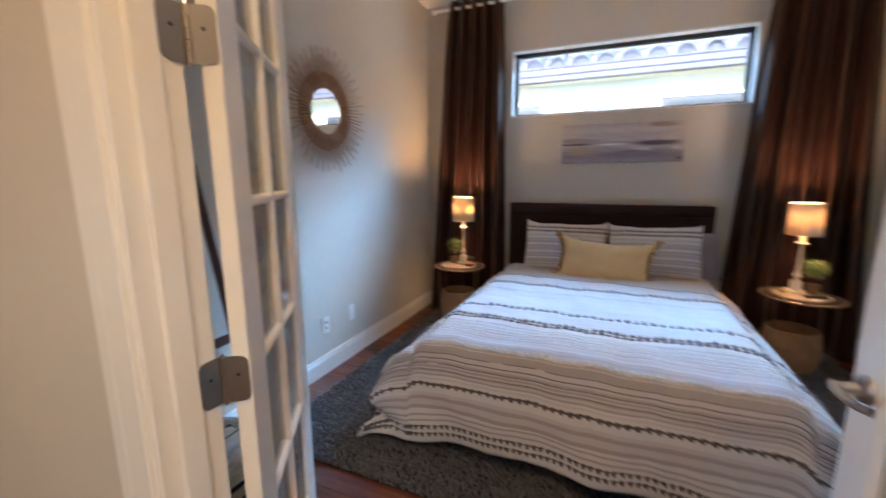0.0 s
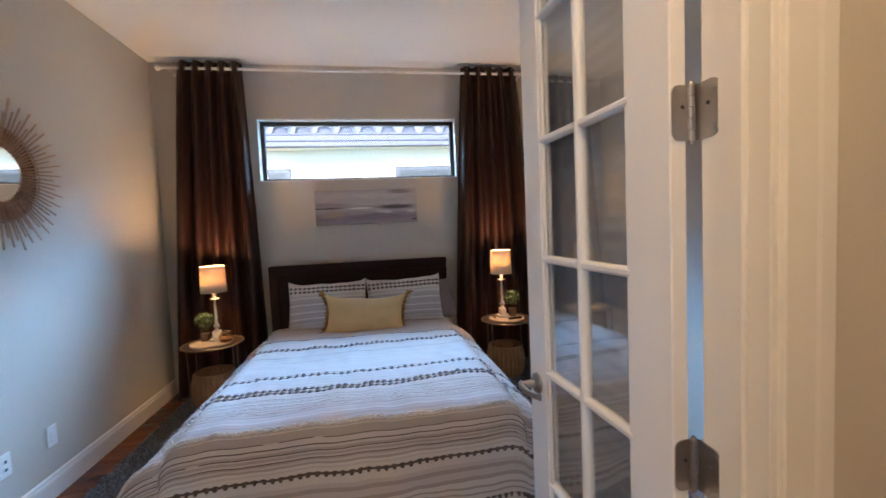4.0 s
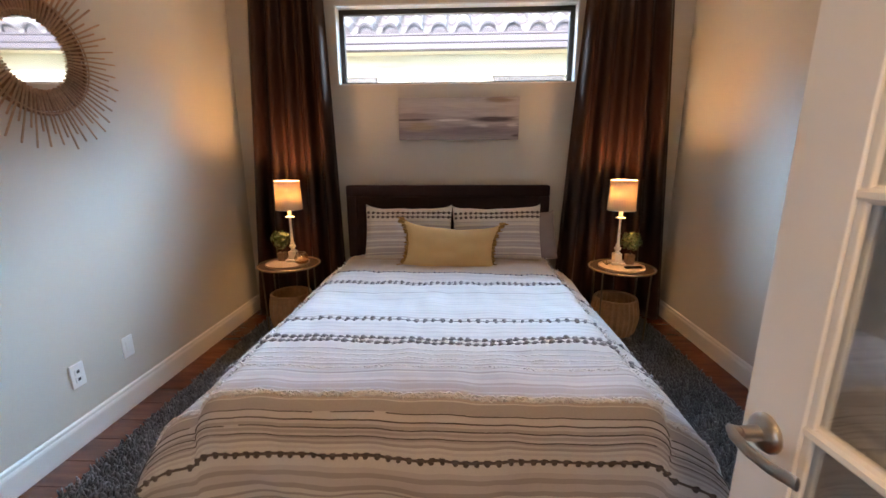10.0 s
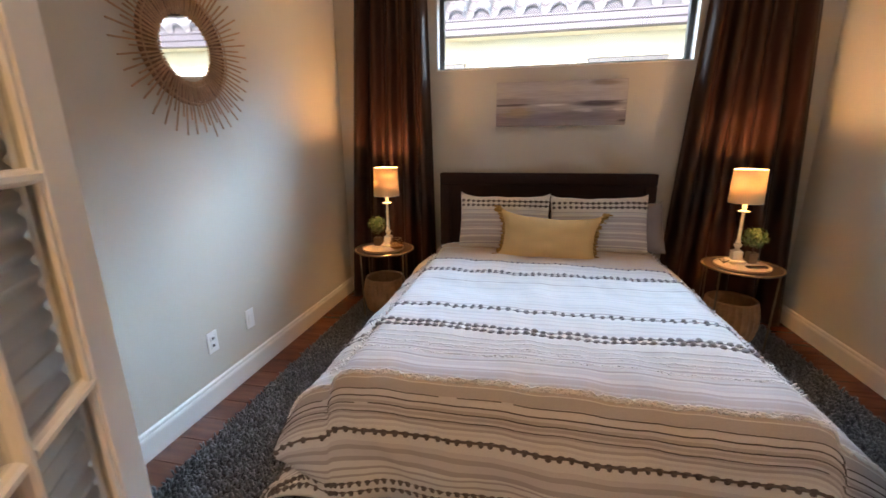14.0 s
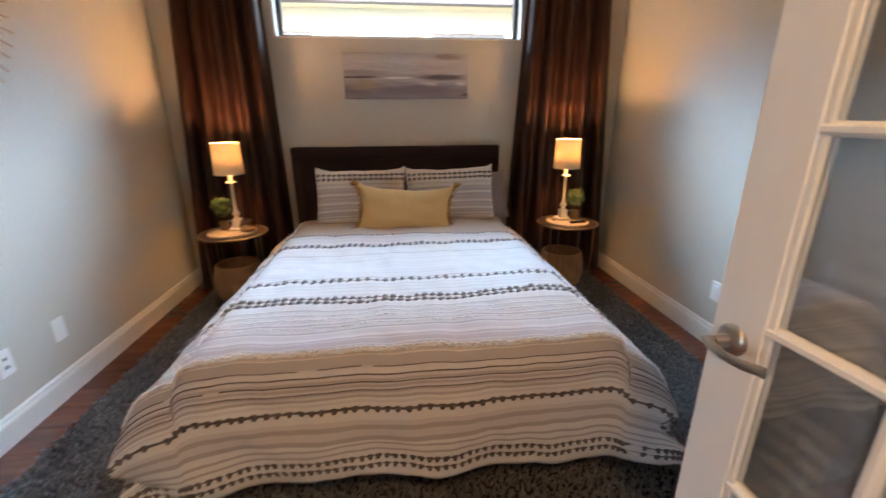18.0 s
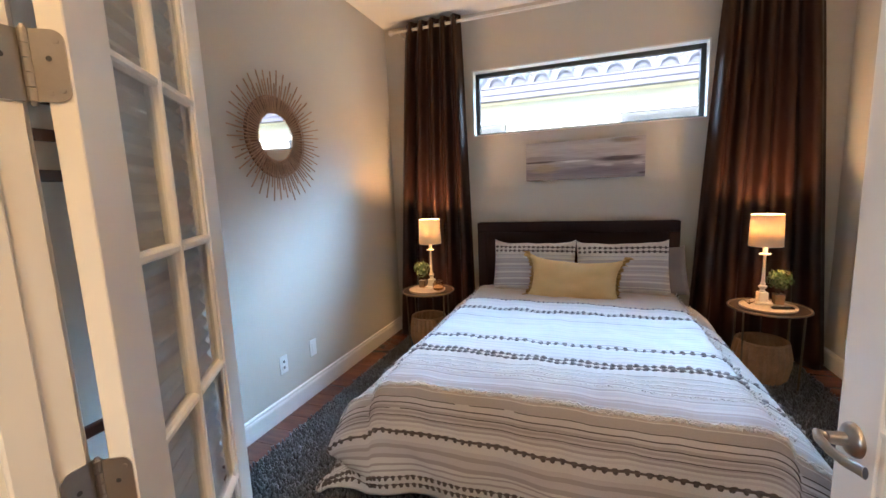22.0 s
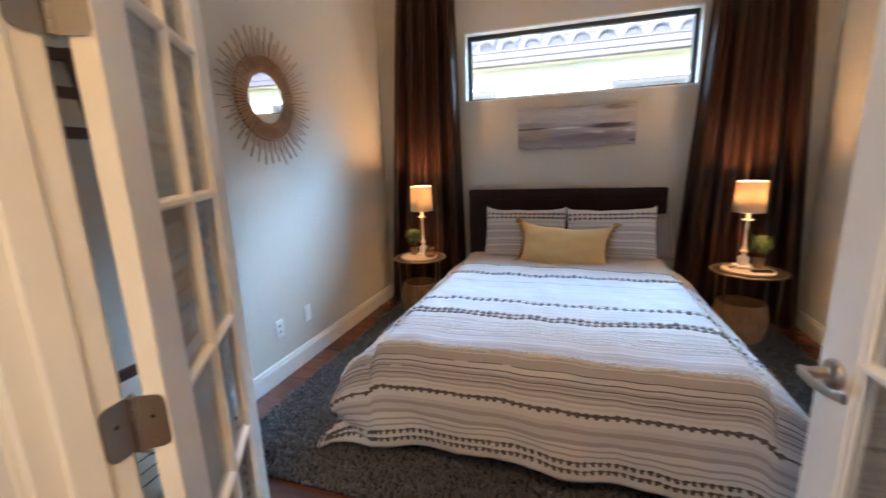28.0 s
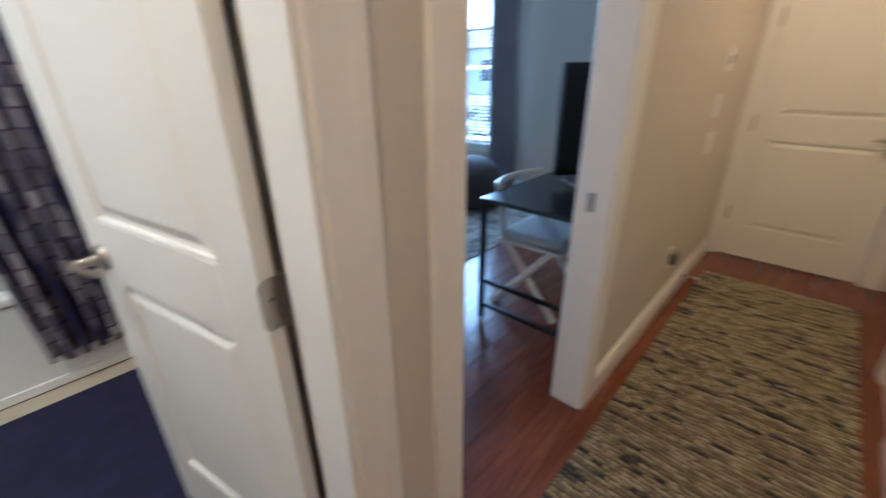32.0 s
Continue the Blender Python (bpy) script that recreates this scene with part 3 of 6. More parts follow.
baseboard((XW, YS), (XW, YN), (1, 0))
baseboard((XE, YS), (XE, YN), (-1, 0))
baseboard((XW + 0.016, YN), (XE - 0.016, YN), (0, -1))
baseboard((XW + 0.016, YS), (FD0 - CAS, YS), (0, 1))
baseboard((FD1 + CAS, YS), (XE - 0.016, YS), (0, 1))
baseboard((CL1[1] + CAS, HN), (FD0 - CAS, HN), (0, -1))
baseboard((CL2[1] + CAS, ALY), (ALX + 0.1, ALY), (0, -1))
baseboard((FD1 + CAS, HN), (HEAST, HN), (0, -1))
baseboard((HEND, HS), (OD[0] - CAS, HS), (0, 1))
baseboard((OD[1] + CAS, HS), (BD[0] - CAS, HS), (0, 1))
baseboard((BD[1] + CAS, HS), (HEAST, HS), (0, 1))
baseboard((OW, OS), (OW, -2.30), (1, 0))
baseboard((OW + 0.42, -2.30), (OW + 0.42, HS - 0.125), (1, 0))
baseboard((OW + 0.016, OS), (-0.56, OS), (0, 1))


def door_trim(name, axis, a, b, h, front, back, faces=(1, 1)):
    """Jamb lining and moulded casings of an opening from a to b; front, back: the two wall faces."""
    t = thing(name, "white painted door casing and jamb with moulded edges", "door frame", kind="structure")
    lo, hi = min(front, back), max(front, back)

    def bx(u0, u1, w0, w1, z0, z1, bev=0.002):
        return boxm(u0, u1, w0, w1, z0, z1, bev=bev, seg=1) if axis == "x" else boxm(w0, w1, u0, u1, z0, z1, bev=bev, seg=1)

    j = 0.019
    part("jamb", bx(a, a + j, lo - 0.001, hi + 0.001, 0, h), TRIM, t)
    part("jamb", bx(b - j, b, lo - 0.001, hi + 0.001, 0, h), TRIM, t)
    part("jamb", bx(a + j, b - j, lo - 0.001, hi + 0.001, h - j, h), TRIM, t)
    for face, sgn, on in ((hi, 1, faces[1]), (lo, -1, faces[0])):
        if not on:
            continue
        r = 0.006
        for u0, u1, z0, z1 in ((a + r - CAS, a + r, 0, h - r), (b - r, b - r + CAS, 0, h - r), (a + r - CAS, b - r + CAS, h - r, h - r + CAS)):
            prof = [(0, 0), (0, 0.0104), (0.03, 0.0124), (0.60, 0.0130), (0.68, 0.0146), (0.96, 0.0149), (1.0, 0.0132), (1.0, 0)]
            bm = bmesh.new()
            ends = []
            for e in (0, 1):
                row = []
                for k, d in prof:
                    if z0 > 0:
                        u, z = (u0, u1)[e], z0 + (z1 - z0) * k
                    else:
                        u, z = (u1 - (u1 - u0) * k if u1 <= a + 0.02 else u0 + (u1 - u0) * k), (z0, z1)[e]
                    row.append(bm.verts.new((u, face + sgn * d, z) if axis == "x" else (face + sgn * d, u, z)))
                ends.append(row)
            for k in range(len(prof)):
                n = (k + 1) % len(prof)
                bm.faces.new((ends[0][k], ends[0][n], ends[1][n], ends[1][k]))
            bm.faces.new(ends[0])
            bm.faces.new(ends[1][::-1])
            bmesh.ops.recalc_face_normals(bm, faces=bm.faces)
            part("casing", bm, TRIM, t)
    return t


fd_trim = door_trim("door_frame_1", "x", FD0, FD1, FDH, HN, YS)
# door stop on the french frame
for u0, u1 in ((FD0 + 0.019, FD0 + 0.031), (FD1 - 0.031, FD1 - 0.019)):
    part("door_stop", boxm(u0, u1, HN + 0.035, HN + 0.085, 0, FDH - 0.019, bev=0.003, seg=1), TRIM, fd_trim)
door_trim("door_frame_2", "x", *CL1, 2.46, HN, YS, (1, 0))
door_trim("door_frame_3", "x", *CL2, 2.46, ALY, ALY + 0.12, (1, 0))
od_trim = door_trim("door_frame_4", "x", *OD, 2.46, HS - 0.125, HS)
door_trim("door_frame_5", "x", *BD, 2.46, HS - 0.125, HS)
door_trim("door_frame_6", "y", -0.50, 0.355, 2.46, HEND, HEND - 0.12, (0, 1))
part("strike_plate", boxm(OD[0] + 0.019, OD[0] + 0.021, HS - 0.085, HS - 0.055, 0.895, 0.965, bev=0.0008, seg=1), NICKEL, od_trim, "satin nickel strike plate")


# ---- doors ----
def hinge(parent, pin, z, plates=(), label="satin nickel butt hinge with rounded corners"):
    """A barrel at the pin and leaves, each from its own (x, y) at its own angle in plan."""
    bm = bmesh.new()
    for px, py, ang, long in plates:
        lb = bmesh.new()
        box(lb, 0.0, long, -0.0012, 0.0012, -0.05, 0.05)
        es = [e for e in lb.edges if abs(e.verts[0].co.x - e.verts[1].co.x) < 1e-5 and abs(e.verts[0].co.z - e.verts[1].co.z) < 1e-5 and e.verts[0].co.x > 0.02]
        bmesh.ops.bevel(lb, geom=es, offset=0.016, segments=4, profile=0.5, affect="EDGES")
        bmesh.ops.transform(lb, matrix=pose(px, py, z, 0, 0, ang), verts=lb.verts)
        me = bpy.data.meshes.new("tmp")
        lb.to_mesh(me)
        lb.free()
        bm.from_mesh(me)
        bpy.data.meshes.remove(me)
    x, y = pin
    for k in range(5):
        rod(bm, (x, y, z - 0.05 + 0.02 * k + 0.0006), (x, y, z - 0.05 + 0.02 * (k + 1) - 0.0006), 0.0068, 12)
    rod(bm, (x, y, z + 0.05), (x, y, z + 0.056), 0.005, 12, 0.003)
    rod(bm, (x, y, z - 0.056), (x, y, z - 0.05), 0.003, 12, 0.005)
    h = part("hinge", bm, NICKEL, parent, label)
    for px, py, ang, long in plates:
        for n, (sx, sz) in enumerate(((long - 0.010, 0.034), (long - 0.010, -0.034), (long - 0.022, 0.010), (long - 0.026, -0.038))):
            sb = bmesh.new()
            for sy in (-1, 1):
                bmesh.ops.create_cone(sb, cap_ends=True, segments=12, radius1=0.0042, radius2=0.0034, depth=0.0012, matrix=pose(sx, sy * 0.0015, sz, 90))
            bmesh.ops.transform(sb, matrix=pose(px, py, z, 0, 0, ang), verts=sb.verts)
            part("screw", sb, DARKSLOT if n == 2 else NICKEL, h)
    return h


def lever(parent, x, z, side, toward, y):
    """A lever handle on a door's face: side +1 or -1 (which face), toward +1 or -1 (which way along the leaf it points)."""
    bm = bmesh.new()
    prof = [(0.034, 0), (0.034, 0.004), (0.031, 0.009), (0.024, 0.013), (0.014, 0.016), (0.012, 0.045)]
    turned(bm, prof, 28)
    bmesh.ops.transform(bm, matrix=pose(x, y, z, -90 * side), verts=bm.verts)
    h = part("handle", bm, NICKEL, parent, "satin nickel lever handle", smooth=True)
    lv = bmesh.new()
    pts = [(x, y + side * 0.038, z), (x - toward * 0.006, y + side * 0.058, z + 0.004), (x + toward * 0.012, y + side * 0.064, z + 0.003), (x + toward * 0.04, y + side * 0.060, z - 0.004), (x + toward * 0.075, y + side * 0.052, z - 0.004), (x + toward * 0.10, y + side * 0.046, z + 0.001), (x + toward * 0.118, y + side * 0.044, z + 0.004)]
    tube(lv, pts, 0.009, 12)
    for v in lv.verts:
        k = max(0.0, (toward * (v.co.x - x) - 0.02) / 0.1)
        v.co.y = (y + side * 0.055) + (v.co.y - (y + side * 0.055)) * (1 - 0.45 * min(1, k))
        v.co.z = z + (v.co.z - z) * (1 + 0.25 * min(1, k))
    part("lever", lv, NICKEL, h, smooth=True)
    return h


LROWS = [0.245 + 0.3635 * k for k in range(7)]
LW, LH = 0.635, 2.56


def french_leaf(name, m, pin, jamb_x, side, with_lever, label):
    d = thing(name, label, "door", "french doors", kind="structure", at=m)
    T = 0.0175
    s0, s1 = 0.118, 0.522
    for x0, x1 in ((0, s0), (s1, LW)):
        part("stile", boxm(x0, x1, -T, T, 0, LH, bev=0.002, seg=1), TRIM, d)
    part("rail", boxm(s0, s1, -T, T, 0, LROWS[0], bev=0.002, seg=1), TRIM, d)
    part("rail", boxm(s0, s1, -T, T, LROWS[-1], LH, bev=0.002, seg=1), TRIM, d)

    def bar(p, q, w):
        """A glazing bar with a rounded face on both sides."""
        bm = bmesh.new()
        prof = [(-w, -0.005), (-w * 0.75, -T * 0.7), (-w * 0.35, -T + 0.001), (w * 0.35, -T + 0.001), (w * 0.75, -T * 0.7), (w, -0.005), (w, 0.005), (w * 0.75, T * 0.7), (w * 0.35, T - 0.001), (-w * 0.35, T - 0.001), (-w * 0.75, T * 0.7), (-w, 0.005)]
        ends = []
        for e in (p, q):
            ends.append([bm.verts.new((e[0] + a, b, e[1]) if p[0] == q[0] else (e[0], b, e[1] + a)) for a, b in prof])
        n = len(prof)
        for k in range(n):
            bm.faces.new((ends[0][k], ends[0][(k + 1) % n], ends[1][(k + 1) % n], ends[1][k]))
        bm.faces.new(ends[0])
        bm.faces.new(ends[1][::-1])
        bmesh.ops.recalc_face_normals(bm, faces=bm.faces)
        return bm

    mid = (s0 + s1) / 2
    w = 0.0125
    for z in LROWS[1:-1]:
        for x0, x1 in ((s0, mid - w), (mid + w, s1)):
            part("muntin", bar((x0, z), (x1, z), w), TRIM, d)
    part("muntin", bar((mid, LROWS[0]), (mid, LROWS[-1]), w), TRIM, d)
    # pleated paper shade on the bedroom face; the right leaf takes the dimmed copy
    far = 1 if side < 0 else -1
    rows, zs0 = 360, LROWS[0] - 0.015
    zs1 = LROWS[-1] + 0.015
    amp = 0.0018 if side > 0 else 0.0068
    sh = sheet(3, rows, lambda u, v: (s0 - 0.012 + (s1 - s0 + 0.024) * u, far * (T + 0.002 + amp * (1 + math.sin(2 * math.pi * (zs1 - zs0) * v / 0.040))), zs0 + (zs1 - zs0) * v))
    thick(part("pleated_shade", sh, SHADEPAPER_DIM if side > 0 else SHADEPAPER_LIT, d, "grey pleated paper shade behind the panes", smooth=True), 0.0006, 0)
    # glazing bead round the glass
    for x0, x1 in ((s0, s0 + 0.014), (s1 - 0.014, s1)):
        bm = bmesh.new()
        for a in (-1, 1):
            lo, hi = sorted((a * 0.004, a * 0.0135))
            box(bm, x0, x1, lo, hi, LROWS[0], LROWS[-1], bev=0.003, seg=2)
        part("glazing_bead", bm, TRIM, d)
    for z in (LROWS[0], LROWS[-1] - 0.014):
        bm = bmesh.new()
        for a in (-1, 1):
            lo, hi = sorted((a * 0.004, a * 0.0135))
            box(bm, s0 + 0.014, s1 - 0.014, lo, hi, z, z + 0.014, bev=0.003, seg=2)
        part("glazing_bead", bm, TRIM, d)
    for x0, x1 in ((s0, mid), (mid, s1)):
        for z0, z1 in zip(LROWS, LROWS[1:]):
            p = part("pane", boxm(x0 + 0.002, x1 - 0.002, -0.0025, 0.0025, z0 + 0.002, z1 - 0.002), DOORGLASS if side > 0 else SATINGLASS, d, "clear glass pane" if side > 0 else "dull glass pane")
            p.visible_shadow = False
    inv = m.inverted()
    turn = math.degrees(math.atan2(m[1][0], m[0][0]))
    hp, jp = inv @ Vector((*pin, 0)), inv @ Vector((jamb_x, YS + 0.0105, 0))
    for z in (0.315, 0.977, 1.64, 2.30):
        hinge(d, (hp.x, hp.y), z, [(jp.x, jp.y, -90 - turn, 0.050), (-0.0012, hp.y, 90 * side, abs(hp.y) + 0.015)])
    if with_lever:
        lever(d, LW - 0.054, 0.922, 1, -1, T)
        lever(d, LW - 0.054, 0.922, -1, -1, -T)
    return d


RA, LA = 93.0, 123.0
french_leaf("door_1", pose(0.588, 0.566, 0.006, 0, 0, RA), (0.612, 0.563), FD1 - 0.0205, 1, True, "white french door leaf with twelve glass panes, standing open into the bedroom")
french_leaf("door_2", pose(-0.6825, 0.579, 0.006, 0, 0, LA), (-0.710, 0.560), FD0 + 0.0205, -1, False, "white french door leaf with glass panes, folded open past square")


def panel_door(name, m, w, h, label, hinges, hinge_y, lever_x=None, toward=-1, zs=(0.335, 0.99, 1.645, 2.29)):
    """A two-panel moulded door, hinge side at x = 0."""
    d = thing(name, label, "door", kind="structure", at=m)
    T, st = 0.0175, 0.115 if w > 0.6 else 0.09
    zr = (0.24, 0.885, 1.045, h - 0.13)
    for x0, x1 in ((0, st), (w - st, w)):
        part("stile", boxm(x0, x1, -T, T, 0, h, bev=0.0015, seg=1), TRIM, d)
    for z0, z1 in ((0, zr[0]), (zr[1], zr[2]), (zr[3], h)):
        part("rail", boxm(st, w - st, -T, T, z0, z1), TRIM, d)
    for z0, z1 in ((zr[0], zr[1]), (zr[2], zr[3])):
        bm = boxm(st, w - st, -0.008, 0.008, z0, z1)
        for a in (-1, 1):
            lo, hi = ((st + 0.022, w - st - 0.022, z0 + 0.022, z1 - 0.022), (st + 0.046, w - st - 0.046, z0 + 0.046, z1 - 0.046))
            rings = [[bm.verts.new((xx, a * dd, zz)) for xx, zz in ((q[0], q[2]), (q[1], q[2]), (q[1], q[3]), (q[0], q[3]))] for q, dd in ((lo, 0.0075), (hi, 0.0160))]
            fs = [bm.faces.new((rings[0][k], rings[0][(k + 1) % 4], rings[1][(k + 1) % 4], rings[1][k])) for k in range(4)]
            fs.append(bm.faces.new(rings[1]))
            bmesh.ops.recalc_face_normals(bm, faces=fs)
            if (fs[-1].normal.y > 0) != (a > 0):
                bmesh.ops.reverse_faces(bm, faces=fs)
        for a in (-1, 1):
            lo, hi = sorted((a * 0.008, a * 0.0165))
            for q in ((st, w - st, z0, z0 + 0.011), (st, w - st, z1 - 0.011, z1), (st, st + 0.011, z0 + 0.011, z1 - 0.011), (w - st - 0.011, w - st, z0 + 0.011, z1 - 0.011)):
                box(bm, q[0], q[1], lo, hi, q[2], q[3], bev=0.004, seg=2)
        part("panel", bm, TRIM, d)
    for z in zs:
        hinge(d, (-0.004, hinge_y), z, hinges)
    if lever_x:
        lever(d, lever_x, 0.94, 1, toward, T)
        lever(d, lever_x, 0.94, -1, toward, -T)
    return d


# hall end door faces +x, hinged on the south side
panel_door("door_3", pose(HEND - 0.022, -0.478, 0.010, 0, 0, 90), 0.805, 2.425, "white two-panel door with a lever handle, shut at the end of the hall", (), -0.024, 0.811 - 0.066)
panel_door("door_4", pose(CL1[0] + 0.022, HN + 0.022, 0.008), 0.428, 2.425, "narrow white closet door with a lever handle, shut", (), -0.024, 0.428 - 0.06)
panel_door("door_5", pose(CL2[0] + 0.022, ALY + 0.022, 0.008), 0.636, 2.425, "white two-panel closet door, shut", (), -0.024, 0.636 - 0.06)
# bathroom door, open into the bathroom
panel_door("door_6", pose(-0.408, -0.712, 0.008, 0, 0, -78.6), 0.70, 2.425, "white two-panel bathroom door standing open", [(-0.0012, -0.020, 90, 0.043), (-0.012, -0.024, 168.6, 0.043)], -0.0215, 0.70 - 0.066)

# ---- floor ----
floor = tagged(part("floor", boxm(OW - 0.16, 1.9, OS - 0.12, YN + 0.16, -0.12, -0.006), surface("subfloor", (0.03, 0.012, 0.008), 0.8)), "dark cherry wood plank floor", "floor", kind="structure")
PLANK_MESH = {}


def plank(x0, x1, y0, y1):
    key = (round(x1 - x0, 3), round(y1 - y0, 3))
    if key not in PLANK_MESH:
        bm = boxm(-key[0] / 2 + 0.0004, key[0] / 2 - 0.0004, -key[1] / 2 + 0.0005, key[1] / 2 - 0.0005, -0.014, 0)
        top = [e for e in bm.edges if all(v.co.z > -0.001 for v in e.verts)]
        bmesh.ops.bevel(bm, geom=top, offset=0.0010, segments=1, affect="EDGES")
        me = bpy.data.meshes.new("plank")
        bm.to_mesh(me)
        bm.free()
        me.materials.append(FLOOR)
        PLANK_MESH[key] = me
    ob = new("plank", PLANK_MESH[key])
    ob.parent = floor
    ob.location = ((x0 + x1) / 2, (y0 + y1) / 2, 0)


def lay(x0, x1, y0, y1, width=0.152, length=1.5):
    rng = random.Random(5)
    y = y0
    row = 0
    while y < y1 - 1e-3:
        ye = min(y + width, y1)
        x = x0
        first = length * (0.35 + 0.5 * ((row * 0.37) % 1.0))
        while x < x1 - 1e-3:
            xe = min(x + (first if x == x0 else length), x1)
            if x1 - xe < 0.25:
                xe = x1
            plank(x, xe, y, ye)
            x = xe
        y, row = ye, row + 1


# ---- outside ----
tagged(part("ground", boxm(-400, 400, -400, 400, -0.5, -0.3), GROUND), "grassy ground outside the house", "ground", kind="structure")


def neighbour():
    h = thing("neighbour_house", "cream stucco house with a barrel tile roof across the side yard", "house")
    part("wall", boxm(-7, 7, 6.35, 6.55, -0.3, 2.665), STUCCO, h)
    part("soffit", boxm(-7.4, 7.4, 6.11, 6.6, 2.665, 2.725), STUCCO, h)
    bm = boxm(-7.4, 7.4, 6.08, 6.11, 2.655, 2.835, bev=0.004, seg=1)
    box(bm, -7.4, 7.4, 5.992, 6.0795, 2.655, 2.7205, bev=0.004, seg=1)
    part("fascia", bm, FASCIA, h)
    gut = bmesh.new()
    box(gut, -7.4, 7.4, 5.985, 6.0795, 2.722, 2.815, bev=0.018, seg=3)
    box(gut, -7.4, 7.4, 5.975, 5.992, 2.812, 2.834, bev=0.006, seg=2)
    part("gutter", gut, FASCIA, h, "lilac grey painted gutter")
    rise = math.tan(radians(32))
    part("roof", sheet(2, 2, lambda u, v: (-7.4 + 14.8 * u, 6.11 + 3.2 * v, 2.825 + 3.2 * rise * v)), ROOFTILE, h)
    for x0, x1 in ((0.43, 1.36), (-1.9, -1.13)):
        w = part("window", boxm(x0, x1, 6.30, 6.352, 0.9, 2.385, bev=0.005, seg=1), SHUTTER, h, "grey framed window")
        part("lintel", boxm(x0 - 0.02, x1 + 0.02, 6.285, 6.352, 2.386, 2.41, bev=0.004, seg=1), STUCCO, w)
        part("pane", boxm(x0 + 0.07, x1 - 0.07, 6.295, 6.302, 0.97, 2.33), BLACKFRAME, w)
    # S tiles: a barrel and a shallow pan in one piece, with a thick front lip
    sp, r, n1 = 0.302, 0.098, 12
    outer = [(-r * math.cos(math.pi * k / n1), r * 1.08 * math.sin(math.pi * k / n1)) for k in range(n1 + 1)]
    outer += [(r + (sp - 2 * r) * k / 7, -0.028 * math.sin(math.pi * k / 7)) for k in range(1, 8)]
    bm = bmesh.new()
    rings = [[bm.verts.new((a, y, b - dz)) for a, b in outer] for y, dz in ((0.0, 0.0), (0.42, 0.0), (0.0, 0.030))]
    for p, q in ((rings[0], rings[1]), (rings[2], rings[0])):
        for k in range(len(outer) - 1):
            bm.faces.new((p[k], p[k + 1], q[k + 1], q[k]))
    tile = bpy.data.meshes.new("roof_tile")
    bm.to_mesh(tile)
    bm.free()
    tile.materials.append(ROOFTILE)
    tile.materials.append(PLUG_LIPSHADE)
    # lip faces take the darker grey: shadow under each course, put into colour
    for p in tile.polygons[len(outer) - 1:]:
        p.material_index = 1
    tile.shade_smooth()
    tile.set_sharp_from_angle(angle=radians(50))
    bm = bmesh.new()
    face = [bm.verts.new((a * 0.99, 0.022, b - 0.004)) for a, b in outer[:n1 + 1]] + [bm.verts.new((0.097, 0.022, -0.05)), bm.verts.new((-0.097, 0.022, -0.05))]
    bm.faces.new(face)
    plug = bpy.data.meshes.new("eave_plug")
    bm.to_mesh(plug)
    bm.free()
    plug.materials.append(PLUG_LIPSHADE)
    for row in range(6):
        for k in range(-14, 15):
            d = row * 0.345
            m = pose(k * sp + 0.03, 5.985 + d * math.cos(radians(32)), 2.862 + d * math.sin(radians(32)), 27.5)
            for nm, mesh in (("roof_tile", tile), ("eave_plug", plug)):
                if nm == "roof_tile" or row == 0:
                    t = new(nm, mesh)
                    t.parent = h
                    t.matrix_local = m


neighbour()


# ---- bedroom window ----
def bed_window():
    x0, x1, z0, z1 = WIN
    w = thing("window_1", "wide transom window with a slim black frame in a white reveal", "window", kind="structure")
    y = YN
    j = 0.012
    for nm, q in (("reveal", (x0, x1, z0, z0 + j)), ("reveal", (x0, x1, z1 - j, z1)), ("reveal", (x0, x0 + j, z0 + j, z1 - j)), ("reveal", (x1 - j, x1, z0 + j, z1 - j))):
        part(nm, boxm(q[0], q[1], y - 0.001, y + 0.09, q[2], q[3], bev=0.001, seg=1), TRIM, w)
    f = 0.036
    a0, a1, b0, b1 = x0 + j, x1 - j, z0 + j, z1 - j
    for q in ((a0, a1, b0, b0 + f * 0.6), (a0, a1, b1 - f, b1), (a0, a0 + f, b0 + f * 0.6, b1 - f), (a1 - f, a1, b0 + f * 0.6, b1 - f)):
        part("window_frame", boxm(q[0], q[1], y + 0.085, y + 0.13, q[2], q[3], bev=0.002, seg=1), BLACKFRAME, w)
    g = part("pane", boxm(a0 + f, a1 - f, y + 0.105, y + 0.110, b0 + f * 0.6, b1 - f), GLASS, w)
    g.visible_shadow = False


bed_window()

